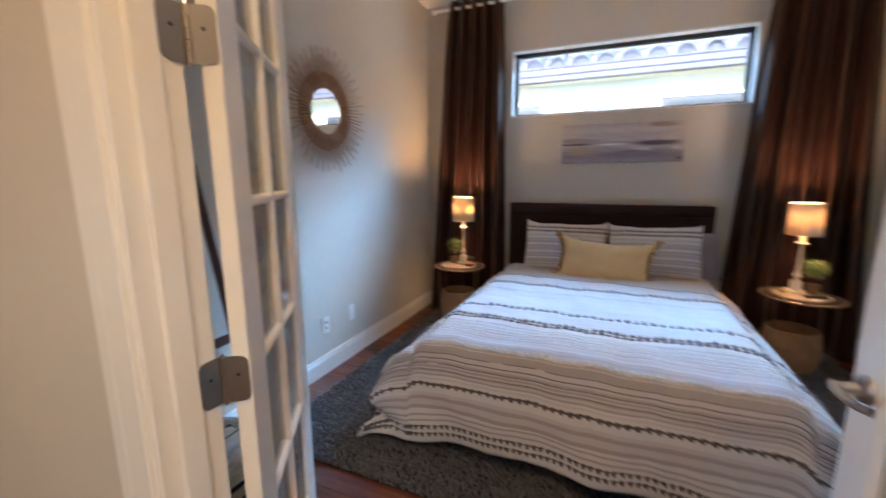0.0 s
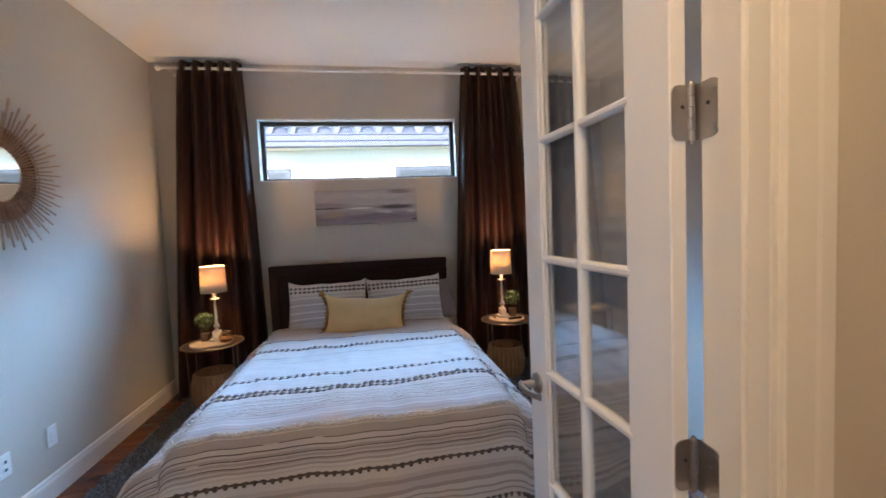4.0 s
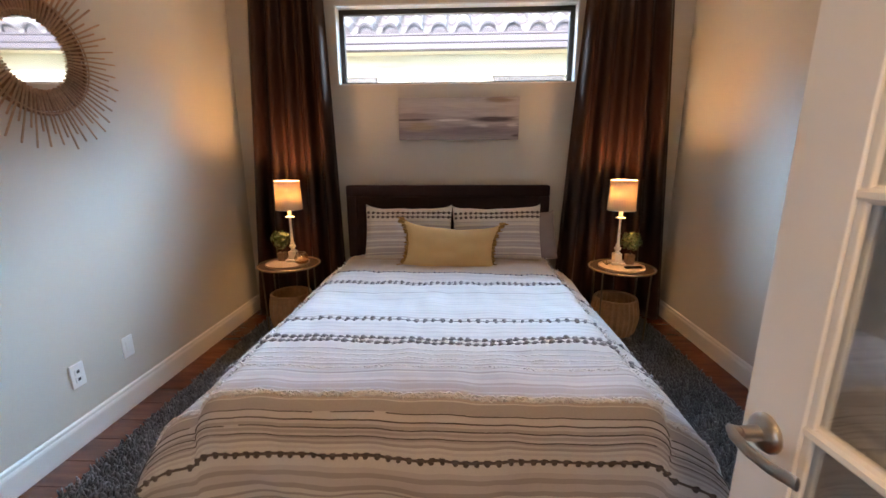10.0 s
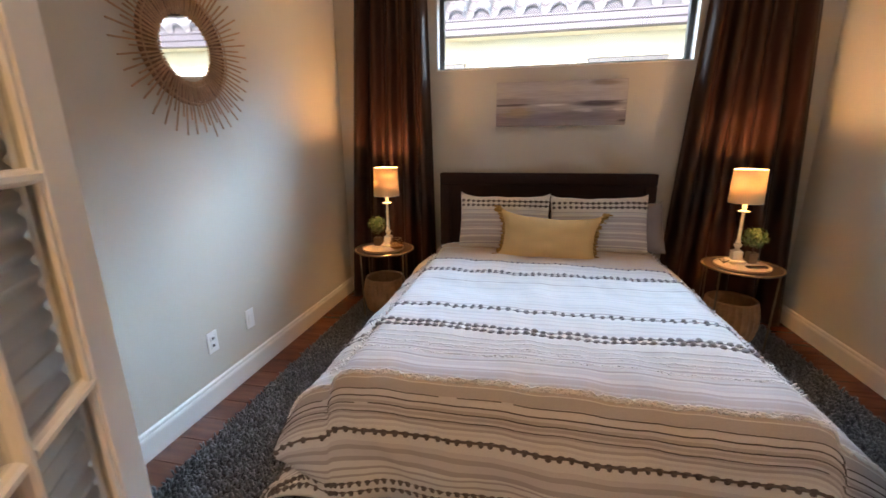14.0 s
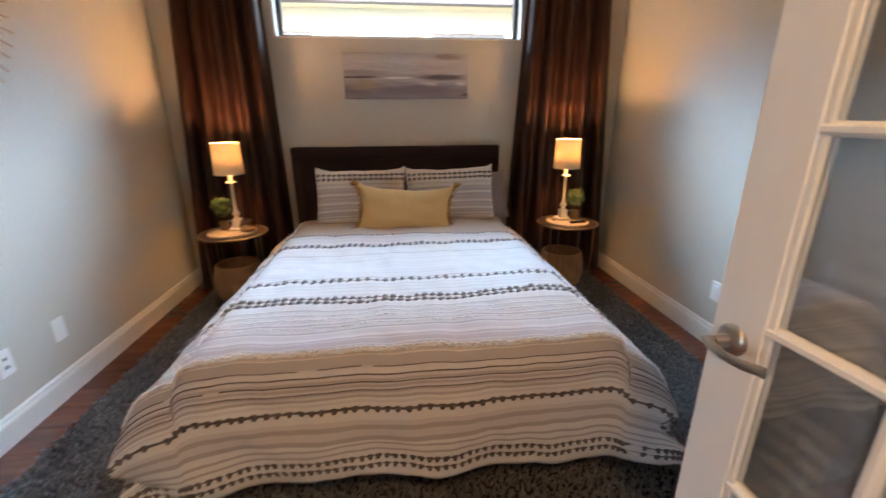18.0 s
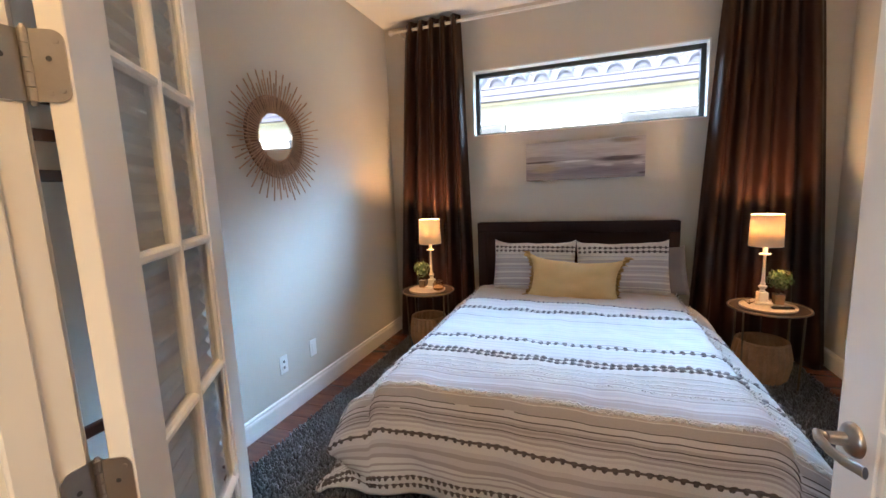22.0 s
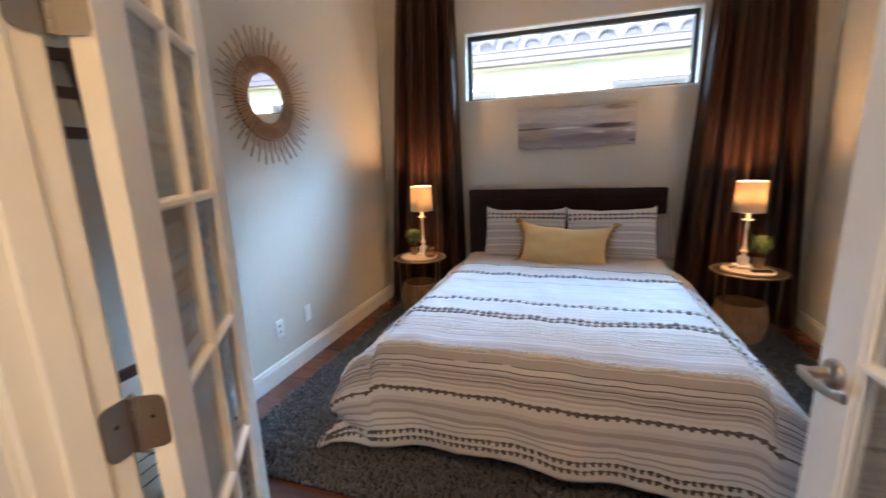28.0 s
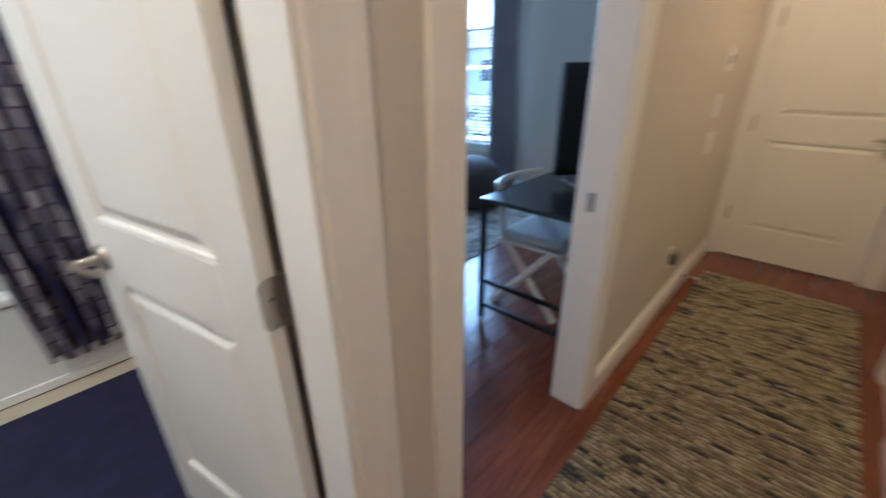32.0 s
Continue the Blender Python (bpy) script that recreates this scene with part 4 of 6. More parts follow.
# ---- curtains ----
def curtain(name, xt0, xt1, xb0, xb1, y, ztop, zbot, folds, amp, mat, label, seed=0, lean=1.0):
    rng = random.Random(seed)
    ph = [rng.uniform(-0.6, 0.6) for _ in range(folds + 2)]

    def f(u, v):
        w = v ** 0.85
        x = (xt0 + (xt1 - xt0) * u) * (1 - w) + (xb0 + (xb1 - xb0) * u) * w
        k = u * folds
        p = 0.5 * math.sin(1.3 * v + 5 * u + seed)
        j = int(min(k, folds - 1e-6))
        e = (k - j) ** 2 * (3 - 2 * (k - j))
        own = 0.5 + 0.8 * (abs(math.sin(2.4 * j + 1.9 * seed)) * (1 - e) + abs(math.sin(2.4 * (j + 1) + 1.9 * seed)) * e) + 0.2 * math.sin(3.1 * u + 1.7 * v + seed)
        a = amp * ((1 - v) * 0.9 + v * own) * (0.8 + 0.4 * v)
        yy = y + a * math.cos(2 * math.pi * k + p * v) + 0.005 * math.sin(5 * v + 11 * u) * v
        return (x + 0.010 * math.sin(4 * math.pi * k) * v, yy, ztop + (zbot - ztop) * v)

    t = thing(name, label, "curtain")
    c = part("panel", sheet(folds * 14, 40, f), mat, t, smooth=True)
    thick(c, 0.003)
    return t, f


RODY, RODZ = 3.865, 2.925
for nm, xs, lab, sd in (("curtain", (-1.575, -1.05, -1.80, -0.985), "dark brown satin curtain with grommets, hanging to the floor", 1), ("curtain", (0.965, 1.515, 0.80, 1.735), "dark brown satin curtain with grommets, hanging to the floor", 4)):
    t, f = curtain(nm, *xs, RODY, 2.985, 0.02, 5, 0.040, CURTAIN, lab, sd)
    t["group"] = "brown curtains"
    for k in range(5):
        for h in (0.25, 0.75):
            u = (k + h) / 5
            p = f(u, 0.02)
            gb = bmesh.new()
            tube(gb, ring_pts((p[0], RODY, RODZ), 0.022, 20, "x"), 0.0035, 6, closed=True)
            part("grommet", gb, NICKEL, t)


def rod_thing(name, x0, x1, y, z, r, mat, label, axis="x", wall_at=YN):
    t = thing(name, label, "curtain rod")
    P = (lambda a, d=0.0, h=0.0: (a, y + d, z + h)) if axis == "x" else (lambda a, d=0.0, h=0.0: (y + d, a, z + h))
    part("pole", rod(bmesh.new(), P(x0), P(x1), r, 14), mat, t, smooth=True)
    for a, s in ((x0, -1), (x1, 1)):
        b = bmesh.new()
        turned(b, [(r, 0), (r * 1.5, 0.006), (r * 1.2, 0.012), (r * 2.0, 0.022), (r * 2.1, 0.034), (r * 1.2, 0.046), (0.002, 0.05)], 14)
        rot = pose(0, 0, 0, 0, 90 * s, 0) if axis == "x" else pose(0, 0, 0, -90 * s, 0, 0)
        bmesh.ops.transform(b, matrix=Matrix.Translation(P(a)) @ rot, verts=b.verts)
        part("finial", b, mat, t, smooth=True)
    for a in (x0 + 0.06, x1 - 0.06):
        b = bmesh.new()
        d = wall_at - y
        e = 0.004 if d > 0 else -0.004
        rod(b, P(a, 0, -r), P(a, d - e, -r), 0.006, 10)
        q = P(a, d, -r)
        q2 = P(a, d - 2 * e, -r)
        rod(b, q, q2, 0.022, 16)
        part("bracket", b, mat, t)


rod_thing("curtain_rod", -1.70, 1.62, RODY, RODZ, 0.0125, TRIM, "white curtain rod with round finials above the bedroom window")


# ---- wall things ----
def outlet(name, m, label, slots=True):
    t = thing(name, label, "outlet" if slots else "wall plate", at=m)
    part("plate", boxm(-0.0365, 0.0365, -0.007, 0, -0.06, 0.06, bev=0.003, seg=2), PLASTIC, t)
    if slots:
        for z in (-0.02, 0.02):
            s = part("socket", boxm(-0.017, 0.017, -0.0095, -0.006, z - 0.0145, z + 0.0145, bev=0.003, seg=2), PLASTIC, t)
            for q in ((-0.0075, 0.0075, z - 0.0075, z + 0.0075),):
                part("slot", boxm(q[0], q[1], -0.0100, -0.0094, q[2], q[3]), DARKSLOT, s)
    else:
        part("insert", boxm(-0.017, 0.017, -0.0095, -0.006, -0.034, 0.034, bev=0.002, seg=1), PLASTIC, t)
    return t


outlet("wall_outlet", pose(XW, 2.226, 0.352, 0, 0, 90), "white duplex wall outlet above the baseboard")
outlet("cable_plate", pose(XW, 2.533, 0.352, 0, 0, 90), "white blank cable plate above the baseboard", False)
outlet("cable_plate", pose(XE, 2.545, 0.350, 0, 0, -90), "white wall plate above the baseboard", False)


def sunburst():
    c = Vector((XW + 0.002, 2.340, 1.825))
    t = thing("sunburst_mirror", "round sunburst wall mirror with thin rattan sticks", "mirror", at=Matrix.Translation(c))
    part("backing", rod(bmesh.new(), (0.0, 0, 0), (0.012, 0, 0), 0.236, 56), RATTAN_DARK, t, "brown woven backing")
    part("mirror_glass", rod(bmesh.new(), (0.0145, 0, 0), (0.017, 0, 0), 0.156, 64), MIRROR, t, "round mirror glass").rotation_euler = (0, radians(0.7), 0)
    rng = random.Random(3)
    for k in range(80):
        a = 2 * math.pi * k / 80 + rng.uniform(-0.010, 0.010)
        r1 = (0.400 if k % 2 else 0.338) + rng.uniform(-0.018, 0.014)
        r0 = 0.145 + 0.005 * (k % 2)
        bend = rng.uniform(-0.006, 0.006)
        pts = [(0.0205 + 0.020 * w, (r0 + (r1 - r0) * w) * math.cos(a + bend * w), (r0 + (r1 - r0) * w) * math.sin(a + bend * w)) for w in (0, 0.35, 0.7, 1.0)]
        part("stick", tube(bmesh.new(), pts, 0.0042, 6), RATTAN, t, smooth=True)
    for r, x, q in ((0.247, 0.012, 0.0085), (0.247, 0.0325, 0.0030), (0.170, 0.0265, 0.0022)):
        part("hoop", tube(bmesh.new(), ring_pts((x, 0, 0), r, 72, "x"), q, 8, closed=True), RATTAN_DARK if q > 0.003 else RATTAN, t, "dark wrapped cane hoop" if q > 0.003 else "", smooth=True)


sunburst()
art = thing("canvas_painting", "wide abstract seascape painting in greys and mauve on canvas", "painting", at=pose(-0.012, YN - 0.002, 1.668))
part("canvas", boxm(-0.486, 0.486, -0.034, -0.004, -0.165, 0.165, bev=0.003, seg=2), ART, art)
for q in ((-0.47, 0.47, 0.125, 0.155), (-0.47, 0.47, -0.155, -0.125), (-0.47, -0.44, -0.124, 0.124), (0.44, 0.47, -0.124, 0.124)):
    part("stretcher_bar", boxm(q[0], q[1], -0.0038, 0, q[2], q[3]), WHITEWOOD, art)

# ---- bed ----
BX = -0.105
bed = thing("bed", "queen bed with a dark brown upholstered headboard", "bed", at=pose(BX, 3.0, 0))
hb = part("headboard", boxm(-0.842, 0.842, 0.905, 0.975, 0.12, 1.138, bev=0.016, seg=4), HEADB, bed)
bm = bmesh.new()
for q in ((-0.842, 0.842, 1.05, 1.138), (-0.842, -0.755, 0.30, 1.049), (0.755, 0.842, 0.30, 1.049)):
    box(bm, q[0], q[1], 0.882, 0.906, q[2], q[3], bev=0.010, seg=3)
part("border", bm, HEADB, hb)
part("centre_panel", boxm(-0.750, 0.750, 0.890, 0.906, 0.30, 1.045, bev=0.008, seg=3), HEADB, hb)
part("base", boxm(-0.77, 0.77, -1.10, 0.90, 0.14, 0.32, bev=0.015, seg=2), HEADB, bed)
part("mattress", boxm(-0.765, 0.765, -1.09, 0.895, 0.325, 0.56, bev=0.05, seg=4), MATTRESS, bed)
for x in (-0.70, 0.70):
    for y in (-1.02, 0.84):
        part("leg", boxm(x - 0.03, x + 0.03, y - 0.03, y + 0.03, 0.0, 0.14, bev=0.004, seg=1), DARKWOOD, bed)

S_MAX = 2.375


def duvet_profile(s):
    """Along the bed: place and drop at distance s from the head end."""
    if s < 1.81:
        return 3.58 - s, 0.0
    if s < 1.98:
        a = (s - 1.81) / 0.17
        return 1.77 - 0.093 * math.sin(a * math.pi / 2), 0.112 * (1 - math.cos(a * math.pi / 2))
    return 1.677 - 0.03 * (s - 1.98), 0.112 + (s - 1.98) * 0.985


HALF = 1.32


def duvet_side(q):
    a = abs(q) * HALF
    sg = 1 if q > 0 else -1
    if a < 0.70:
        return sg * a, 0.0
    if a < 0.82:
        t = (a - 0.70) / 0.12
        return sg * (0.70 + 0.085 * math.sin(t * math.pi / 2)), 0.075 * (1 - math.cos(t * math.pi / 2))
    t = a - 0.82
    return sg * (0.785 + 0.240 * (1 - math.exp(-t / 0.095))), 0.075 + 0.94 * t


def duvet_place(u, v, lift=0.0):
    q, s = 2 * u - 1, v * S_MAX
    y, ds = duvet_profile(s)
    x, dq = duvet_side(q)
    F = 0.55
    a, b = min(ds / F, 1.0), min(dq / F, 1.0)
    drop = F * (1 - (1 - a) * (1 - b))
    z = 0.61 - drop
    if s < 0.3:
        z += 0.015 * (0.3 - s)
    p = Vector((x * 4.0, y * 4.0, 0.3))
    wr = 0.014 * noise.noise(p) + 0.006 * noise.noise(Vector((x * 9, y * 3.5, 1.7)))
    hang = max(a, b)
    z += wr * (1 - hang * 0.7)
    wob = hang * (0.020 * math.sin(6.5 * x + 1.3) + 0.012 * math.sin(15 * x + 0.4)) if a > 0.25 else 0
    cb, ca = min(1, max(0, (b - 0.15) / 0.4)), min(1, max(0, (a - 0.05) / 0.4))
    corner = cb * ca
    if corner > 0:
        g = math.exp(-((z - 0.20 - 0.04 * math.sin(9 * x)) / 0.05) ** 2)
        x += (1 if q > 0 else -1) * (0.035 - 0.085 * g) * corner
        y -= (0.03 - 0.085 * g) * corner
    side = hang * (0.018 * math.sin(5.5 * y + 0.8) + 0.010 * math.sin(13 * y)) if b > 0.25 else 0
    y -= wob + (lift if a > 0.3 else 0)
    x += (side + lift if b > 0.3 else 0) * (1 if q > 0 else -1)
    z += lift if max(a, b) <= 0.3 else 0
    puff = 0.02 * math.sin(math.pi * min(1, a))
    if a > 0.1:
        puff += min(1, 3 * a) * (0.016 * noise.noise(Vector((x * 5.0, z * 6.0, 4.2))) + 0.007 * noise.noise(Vector((x * 13 + z * 5, z * 9.0, 7.1))))
    z += 0.0045 * noise.noise(Vector((x * 11, y * 11, 2.4))) * (1 - hang)
    return Vector((BX + 0.01 + x, y - puff, max(z, 0.045) + 0.018 * hang * math.sin(4.2 * x + 2) * (1 if a > 0.6 else 0)))


duvet = thing("duvet", "white and taupe striped woven duvet with grey tufts and fringe", "duvet")
cover = part("cover", sheet(150, 150, lambda u, v: duvet_place(u, v), lambda u, v: (u, v * S_MAX)), DUVETM, duvet, smooth=True)
thick(cover, 0.012, 1.0)


def blob_data():
    """A small lumpy tuft, 14 vertices."""
    vs, fs = [], []
    for k in range(6):
        a = math.pi / 3 * k
        vs.append((math.cos(a), math.sin(a), 0.15))
    for k in range(6):
        a = math.pi / 3 * (k + 0.5)
        vs.append((0.7 * math.cos(a), 0.7 * math.sin(a), 0.75))
    vs += [(0, 0, 1.0), (0, 0, -0.1)]
    for k in range(6):
        n = (k + 1) % 6
        fs += [(k, n, 6 + k), (6 + k, n, 6 + n), (6 + k, 6 + n, 12), (n, k, 13)]
    return np.array(vs), fs


BV, BF = blob_data()


def scatter(name, mat, parent, items, label="", kind="stuff"):
    """One mesh of many tufts: items of (place, normal, size in x, size in y, height)."""
    verts, faces = [], []
    for n, (p, nor, sx, sy, sz) in enumerate(items):
        q = Vector(nor).to_track_quat("Z", "Y").to_matrix()
        m = np.array(q) @ np.diag((sx, sy, sz))
        verts.append(BV @ m.T + np.array(p))
        off = n * len(BV)
        faces += [tuple(i + off for i in f) for f in BF]
    me = bpy.data.meshes.new(name)
    me.from_pydata(np.concatenate(verts).tolist(), [], faces)
    me.materials.append(mat)
    me.shade_smooth()
    ob = new(name, me)
    ob.parent = parent
    return tagged(ob, label, kind=kind)


def duvet_normal(u, v):
    e = 0.004
    a = duvet_place(u + e, v) - duvet_place(u - e, v)
    b = duvet_place(u, v + e) - duvet_place(u, v - e)
    n = a.cross(b).normalized()
    return n if n.z > -0.2 and (n.z > 0 or n.y < 0) else -n


rng = random.Random(11)
tufts = []
for s, gap, size in ((0.43, 0.034, 0.010), (0.645, 0.037, 0.0125), (0.672, 0.037, 0.0125), (1.22, 0.042, 0.0125), (1.238, 0.042, 0.010), (1.428, 0.035, 0.0150), (1.466, 0.035, 0.0150)):
    n = int(2 * HALF / gap)
    for k in range(n):
        u = (k + 0.5 + rng.uniform(-0.08, 0.08)) / n
        v = (s + rng.uniform(-0.004, 0.004)) / S_MAX
        p, nor = duvet_place(u, v), duvet_normal(u, v)
        z = rng.uniform(0.85, 1.15)
        for dx, dy, k3 in ((0, 0, 1.0), (0.55, 0.35, 0.66), (-0.5, -0.3, 0.6)):
            q = p + Vector((size * dx * z * rng.uniform(0.7, 1.2), size * dy, 0.0)) - nor * 0.002
            tufts.append((q, nor, size * 0.85 * k3 * z, size * 0.72 * k3 * z, size * 0.95 * k3 * z * rng.uniform(0.8, 1.2)))
brown = []
for s in (2.060, 2.070, 2.280, 2.290, 2.320, 2.330):
    cnt = 72 if s < 2.2 else 88
    for k in range(cnt):
        u = (k + 0.5 + rng.uniform(-0.10, 0.10)) / cnt
        p, nor = duvet_place(u, s / S_MAX), duvet_normal(u, s / S_MAX)
        w = (0.0150 if s in (2.060, 2.280, 2.320) else 0.0095) * (1.0 if s < 2.2 else 0.88) * rng.uniform(0.85, 1.15)
        brown.append((p - nor * 0.002, nor, w, 0.0085, 0.009))
scatter("tassel", TUFTBROWN, duvet, brown, "rows of small dark brown tassels")
scatter("tuft", TUFTDARK, duvet, tufts, "rows of dark grey yarn tufts")


def yarn(bm, s0, r, wander, seed, gaps=0.0, lift=0.6):
    """A loose yarn lying across the duvet at s0, wandering along the bed by up to wander, with gaps in it."""
    rnd = random.Random(seed)
    n = 460
    run = []
    for k in range(n + 1):
        u = 0.01 + 0.98 * k / n
        if gaps and noise.noise(Vector((u * 26, seed * 3.1, 0))) < gaps - 0.5:
            if len(run) > 3:
                tube(bm, run, r, 5)
            run = []
            continue
        v = (s0 + wander * noise.noise(Vector((u * 120, seed * 1.7, 0))) + wander * rnd.uniform(-0.35, 0.35)) / S_MAX
        run.append(duvet_place(u, v) + duvet_normal(u, v) * r * lift * rnd.uniform(0.6, 1.6))
    if len(run) > 3:
        tube(bm, run, r, 5)


YARNS = (
    ("thread", TUFTDARK, "fine dark grey threads", ((0.43, 0.0011, 0.002, 0), (0.645, 0.0011, 0.002, 0), (0.672, 0.0011, 0.002, 0), (1.229, 0.0015, 0.002, 0), (1.428, 0.0015, 0.002, 0), (1.466, 0.0015, 0.002, 0))),
    ("yarn_line", TUFTWHITE, "lines of white loose yarn", ((1.535, 0.0028, 0.005, 0.2), (1.575, 0.0034, 0.006, 0.0), (1.612, 0.0036, 0.008, 0.0), (1.628, 0.0030, 0.007, 0.2), (1.672, 0.0042, 0.009, 0.0), (1.680, 0.0034, 0.008, 0.15))),
    ("fringe", TUFTWHITE, "white yarn fringe", ((1.850, 0.0036, 0.007, 0.1), (1.856, 0.0032, 0.008, 0.2), (1.862, 0.0028, 0.009, 0.3))),
    ("cord", TUFTBROWN, "dark brown cords", ((1.914, 0.0019, 0.0008, 0.10), (1.938, 0.0023, 0.0008, 0.0), (1.962, 0.0019, 0.0008, 0.10), (1.990, 0.0016, 0.0008, 0.10), (2.058, 0.0020, 0.001, 0), (2.278, 0.0020, 0.001, 0), (2.318, 0.0020, 0.001, 0))),
)
for m, (name, mat, label, lines) in enumerate(YARNS):
    bm = bmesh.new()
    for k, (s0, r, wander, gaps) in enumerate(lines):
        yarn(bm, s0, r, wander, 20 * m + k + 7, gaps, 1.6 if name == "fringe" else 0.6 if r < 0.0024 else -0.25)
    tagged(part(name, bm, mat, duvet, smooth=True), label, kind="stuff")
fr = []
for s0, n, dens in ((1.854, 640, 0.8), (1.676, 420, 0.4)):
    for k in range(n):
        if rng.random() > dens:
            continue
        u = (k + rng.uniform(0, 1)) / n
        v = (s0 + rng.uniform(-0.004, 0.008)) / S_MAX
        p, nor = duvet_place(u, v), duvet_normal(u, v)
        fr.append((p - nor * 0.001, nor, rng.uniform(0.002, 0.0042), rng.uniform(0.004, 0.009), rng.uniform(0.006, 0.013) if s0 > 1.8 else rng.uniform(0.003, 0.007)))
scatter("fringe_end", TUFTWHITE, duvet, fr, "short white yarn ends")
edge = []
for k in range(300):
    v = (k + rng.random()) / 300 * 0.74
    for u in (0.197, 0.803):
        if rng.random() < 0.8:
            uu = u + rng.uniform(-0.02, 0.02)
            p, nor = duvet_place(uu, v), duvet_normal(uu, v)
            edge.append((p - nor * 0.002, nor, rng.uniform(0.003, 0.007), 0.004, rng.uniform(0.009, 0.023)))
scatter("edge_fringe", TUFTWHITE, duvet, edge, "loose white yarn ends")


def pillow(name, m, w, h, d, mat, label, category="pillow", point=0.10, sag=0.0, seed=0, ruffle=None, group="", ears=0.0):
    """A stuffed pillow in the local x-z plane, thick along y, with pulled-out corners."""
    t = thing(name, label, category, group, at=m)

    def f(u, v, side):
        a, b = 2 * u - 1, 2 * v - 1
        pin = 1 - point * 0.42 * (1 - a * a)
        pinx = 1 - point * 0.26 * (1 - b * b)
        x, z = a * w / 2 * pinx, b * h / 2 * pin
        x += math.copysign(ears * abs(a) ** 5 * b ** 4 * (1.35 if b < 0 else 0.7), a)
        z += ears * 0.3 * abs(a) ** 7 * max(0.0, b) ** 5
        e = max(0.0, (1 - abs(a) ** 2.6)) ** 0.55 * max(0.0, (1 - abs(b) ** 2.6)) ** 0.55
        y = side * d / 2 * e + 0.008 * noise.noise(Vector((a * 2.2 + seed, b * 2.2, side * 2))) * (0.3 + e)
        peak = 0.022 * abs(a) ** 9 * max(0.0, b) ** 9 + 0.010 * noise.noise(Vector((a * 2.6 + 3 * seed, seed, 0))) * max(0.0, b) ** 3
        return (x, y, z + peak - sag * (1 - a * a) * (b > 0) * b)

    bm = bmesh.new()
    for side in (-1, 1):
        b2 = sheet(30, 24, lambda u, v: f(u, v, side), lambda u, v: (u, (1 - v) * h))
        me = bpy.data.meshes.new("tmp")
        b2.to_mesh(me)
        b2.free()
        bm.from_mesh(me)
        bpy.data.meshes.remove(me)
    bmesh.ops.remove_doubles(bm, verts=bm.verts, dist=0.0008)
    bmesh.ops.recalc_face_normals(bm, faces=bm.faces)
    part("cushion", bm, mat, t, smooth=True)
    if ruffle:
        for sx in (-1, 1):
            def g(u, v):
                b = 2 * v - 1
                x0 = f(1 if sx > 0 else 0, v, 1)[0]
                return (x0 + sx * (ruffle * u * (0.62 + 0.7 * b ** 4) * (1 + 0.16 * math.sin(71 * v + 2 * sx) + 0.22 * math.sin(163 * v)) - 0.008), (0.012 * math.sin(84 * v + sx) + 0.012 * math.sin(197 * v)) * u, f(0, v, 1)[2] * (1.03 + 0.05 * u) + 0.009 * math.sin(61 * v) * u)
            thick(part("ruffle", sheet(5, 220, g), RUFFLE, t, "frayed dark gold ruffled edge", smooth=True), 0.002, 0)
    return t, f


for nm, cx, tilt, rz, sd in (("sham", -0.392, -19, 1.0, 1), ("sham", 0.285, -18, -2.0, 2)):
    t, f = pillow(nm, pose(cx, 3.60, 0.793, tilt, 0 if sd == 1 else -1.5, rz), 0.675, 0.41, 0.17, SHAMM, "striped pillow sham with two rows of dark tufts", "pillow", seed=sd, point=0.13, group="striped shams")
    it = []
    for row in (0.885, 0.80):
        for k in range(17):
            u = (k + 0.6) / 17.2
            p = Vector(f(u, row, -1))
            it.append((p + Vector((0, 0.002, 0)), (0, -1, 0.15), 0.0138, 0.0125, 0.012))
            it.append((p + Vector((0.019, 0.003, 0.001)), (0, -1, 0.15), 0.0085, 0.0050, 0.006))
    scatter("tuft", TUFTBROWN, t, it, "dark tufts")
pillow("pillow", pose(0.452, 3.69, 0.745, -22, -6, -6), 0.60, 0.375, 0.17, GREYPIL, "plain mauve grey pillow behind the sham", seed=5)
pillow("pillow", pose(-0.42, 3.71, 0.755, -17, 0, 3), 0.60, 0.37, 0.14, GREYPIL, "plain mauve grey pillow behind the sham", seed=6)
pillow("lumbar_pillow", pose(-0.068, 3.40, 0.718, -24, 3.0, -1), 0.68, 0.36, 0.16, YELLOW, "mustard yellow lumbar pillow with ruffled ends", seed=8, point=0.40, ruffle=0.046, ears=0.031)


# ---- night tables ----
def night_table(at, spin, label):
    t = thing("side_table", label, "side table", "night tables", at=pose(*at, 0, 0, 0, spin))
    R, H = 0.235, 0.545
    part("tabletop", turned(bmesh.new(), [(R - 0.006, H - 0.012), (R - 0.004, H - 0.004), (R - 0.008, H)], 48), TABLETOP, t, smooth=True)
    part("rim", tube(bmesh.new(), ring_pts((0, 0, H + 0.001), R, 48), 0.0075, 8, closed=True), GOLD, t, "brushed gold rim", smooth=True)
    part("bottom_ring", tube(bmesh.new(), ring_pts((0, 0, 0.008), R - 0.01, 48), 0.007, 8, closed=True), GOLD, t, smooth=True)
    for k in range(4):
        a = math.pi / 4 + k * math.pi / 2
        c, s = math.cos(a), math.sin(a)
        part("leg", rod(bmesh.new(), ((R - 0.002) * c, (R - 0.002) * s, H - 0.006), ((R - 0.012) * c, (R - 0.012) * s, 0.008), 0.006, 10), GOLD, t, smooth=True)
    return t


TL, TR = (-1.352, 3.585), (1.235, 3.555)
night_table(TL, 12, "round brown side table with gold rim and thin legs")
night_table(TR, -8, "round brown side table with gold rim and thin legs")
TZ = 0.5495


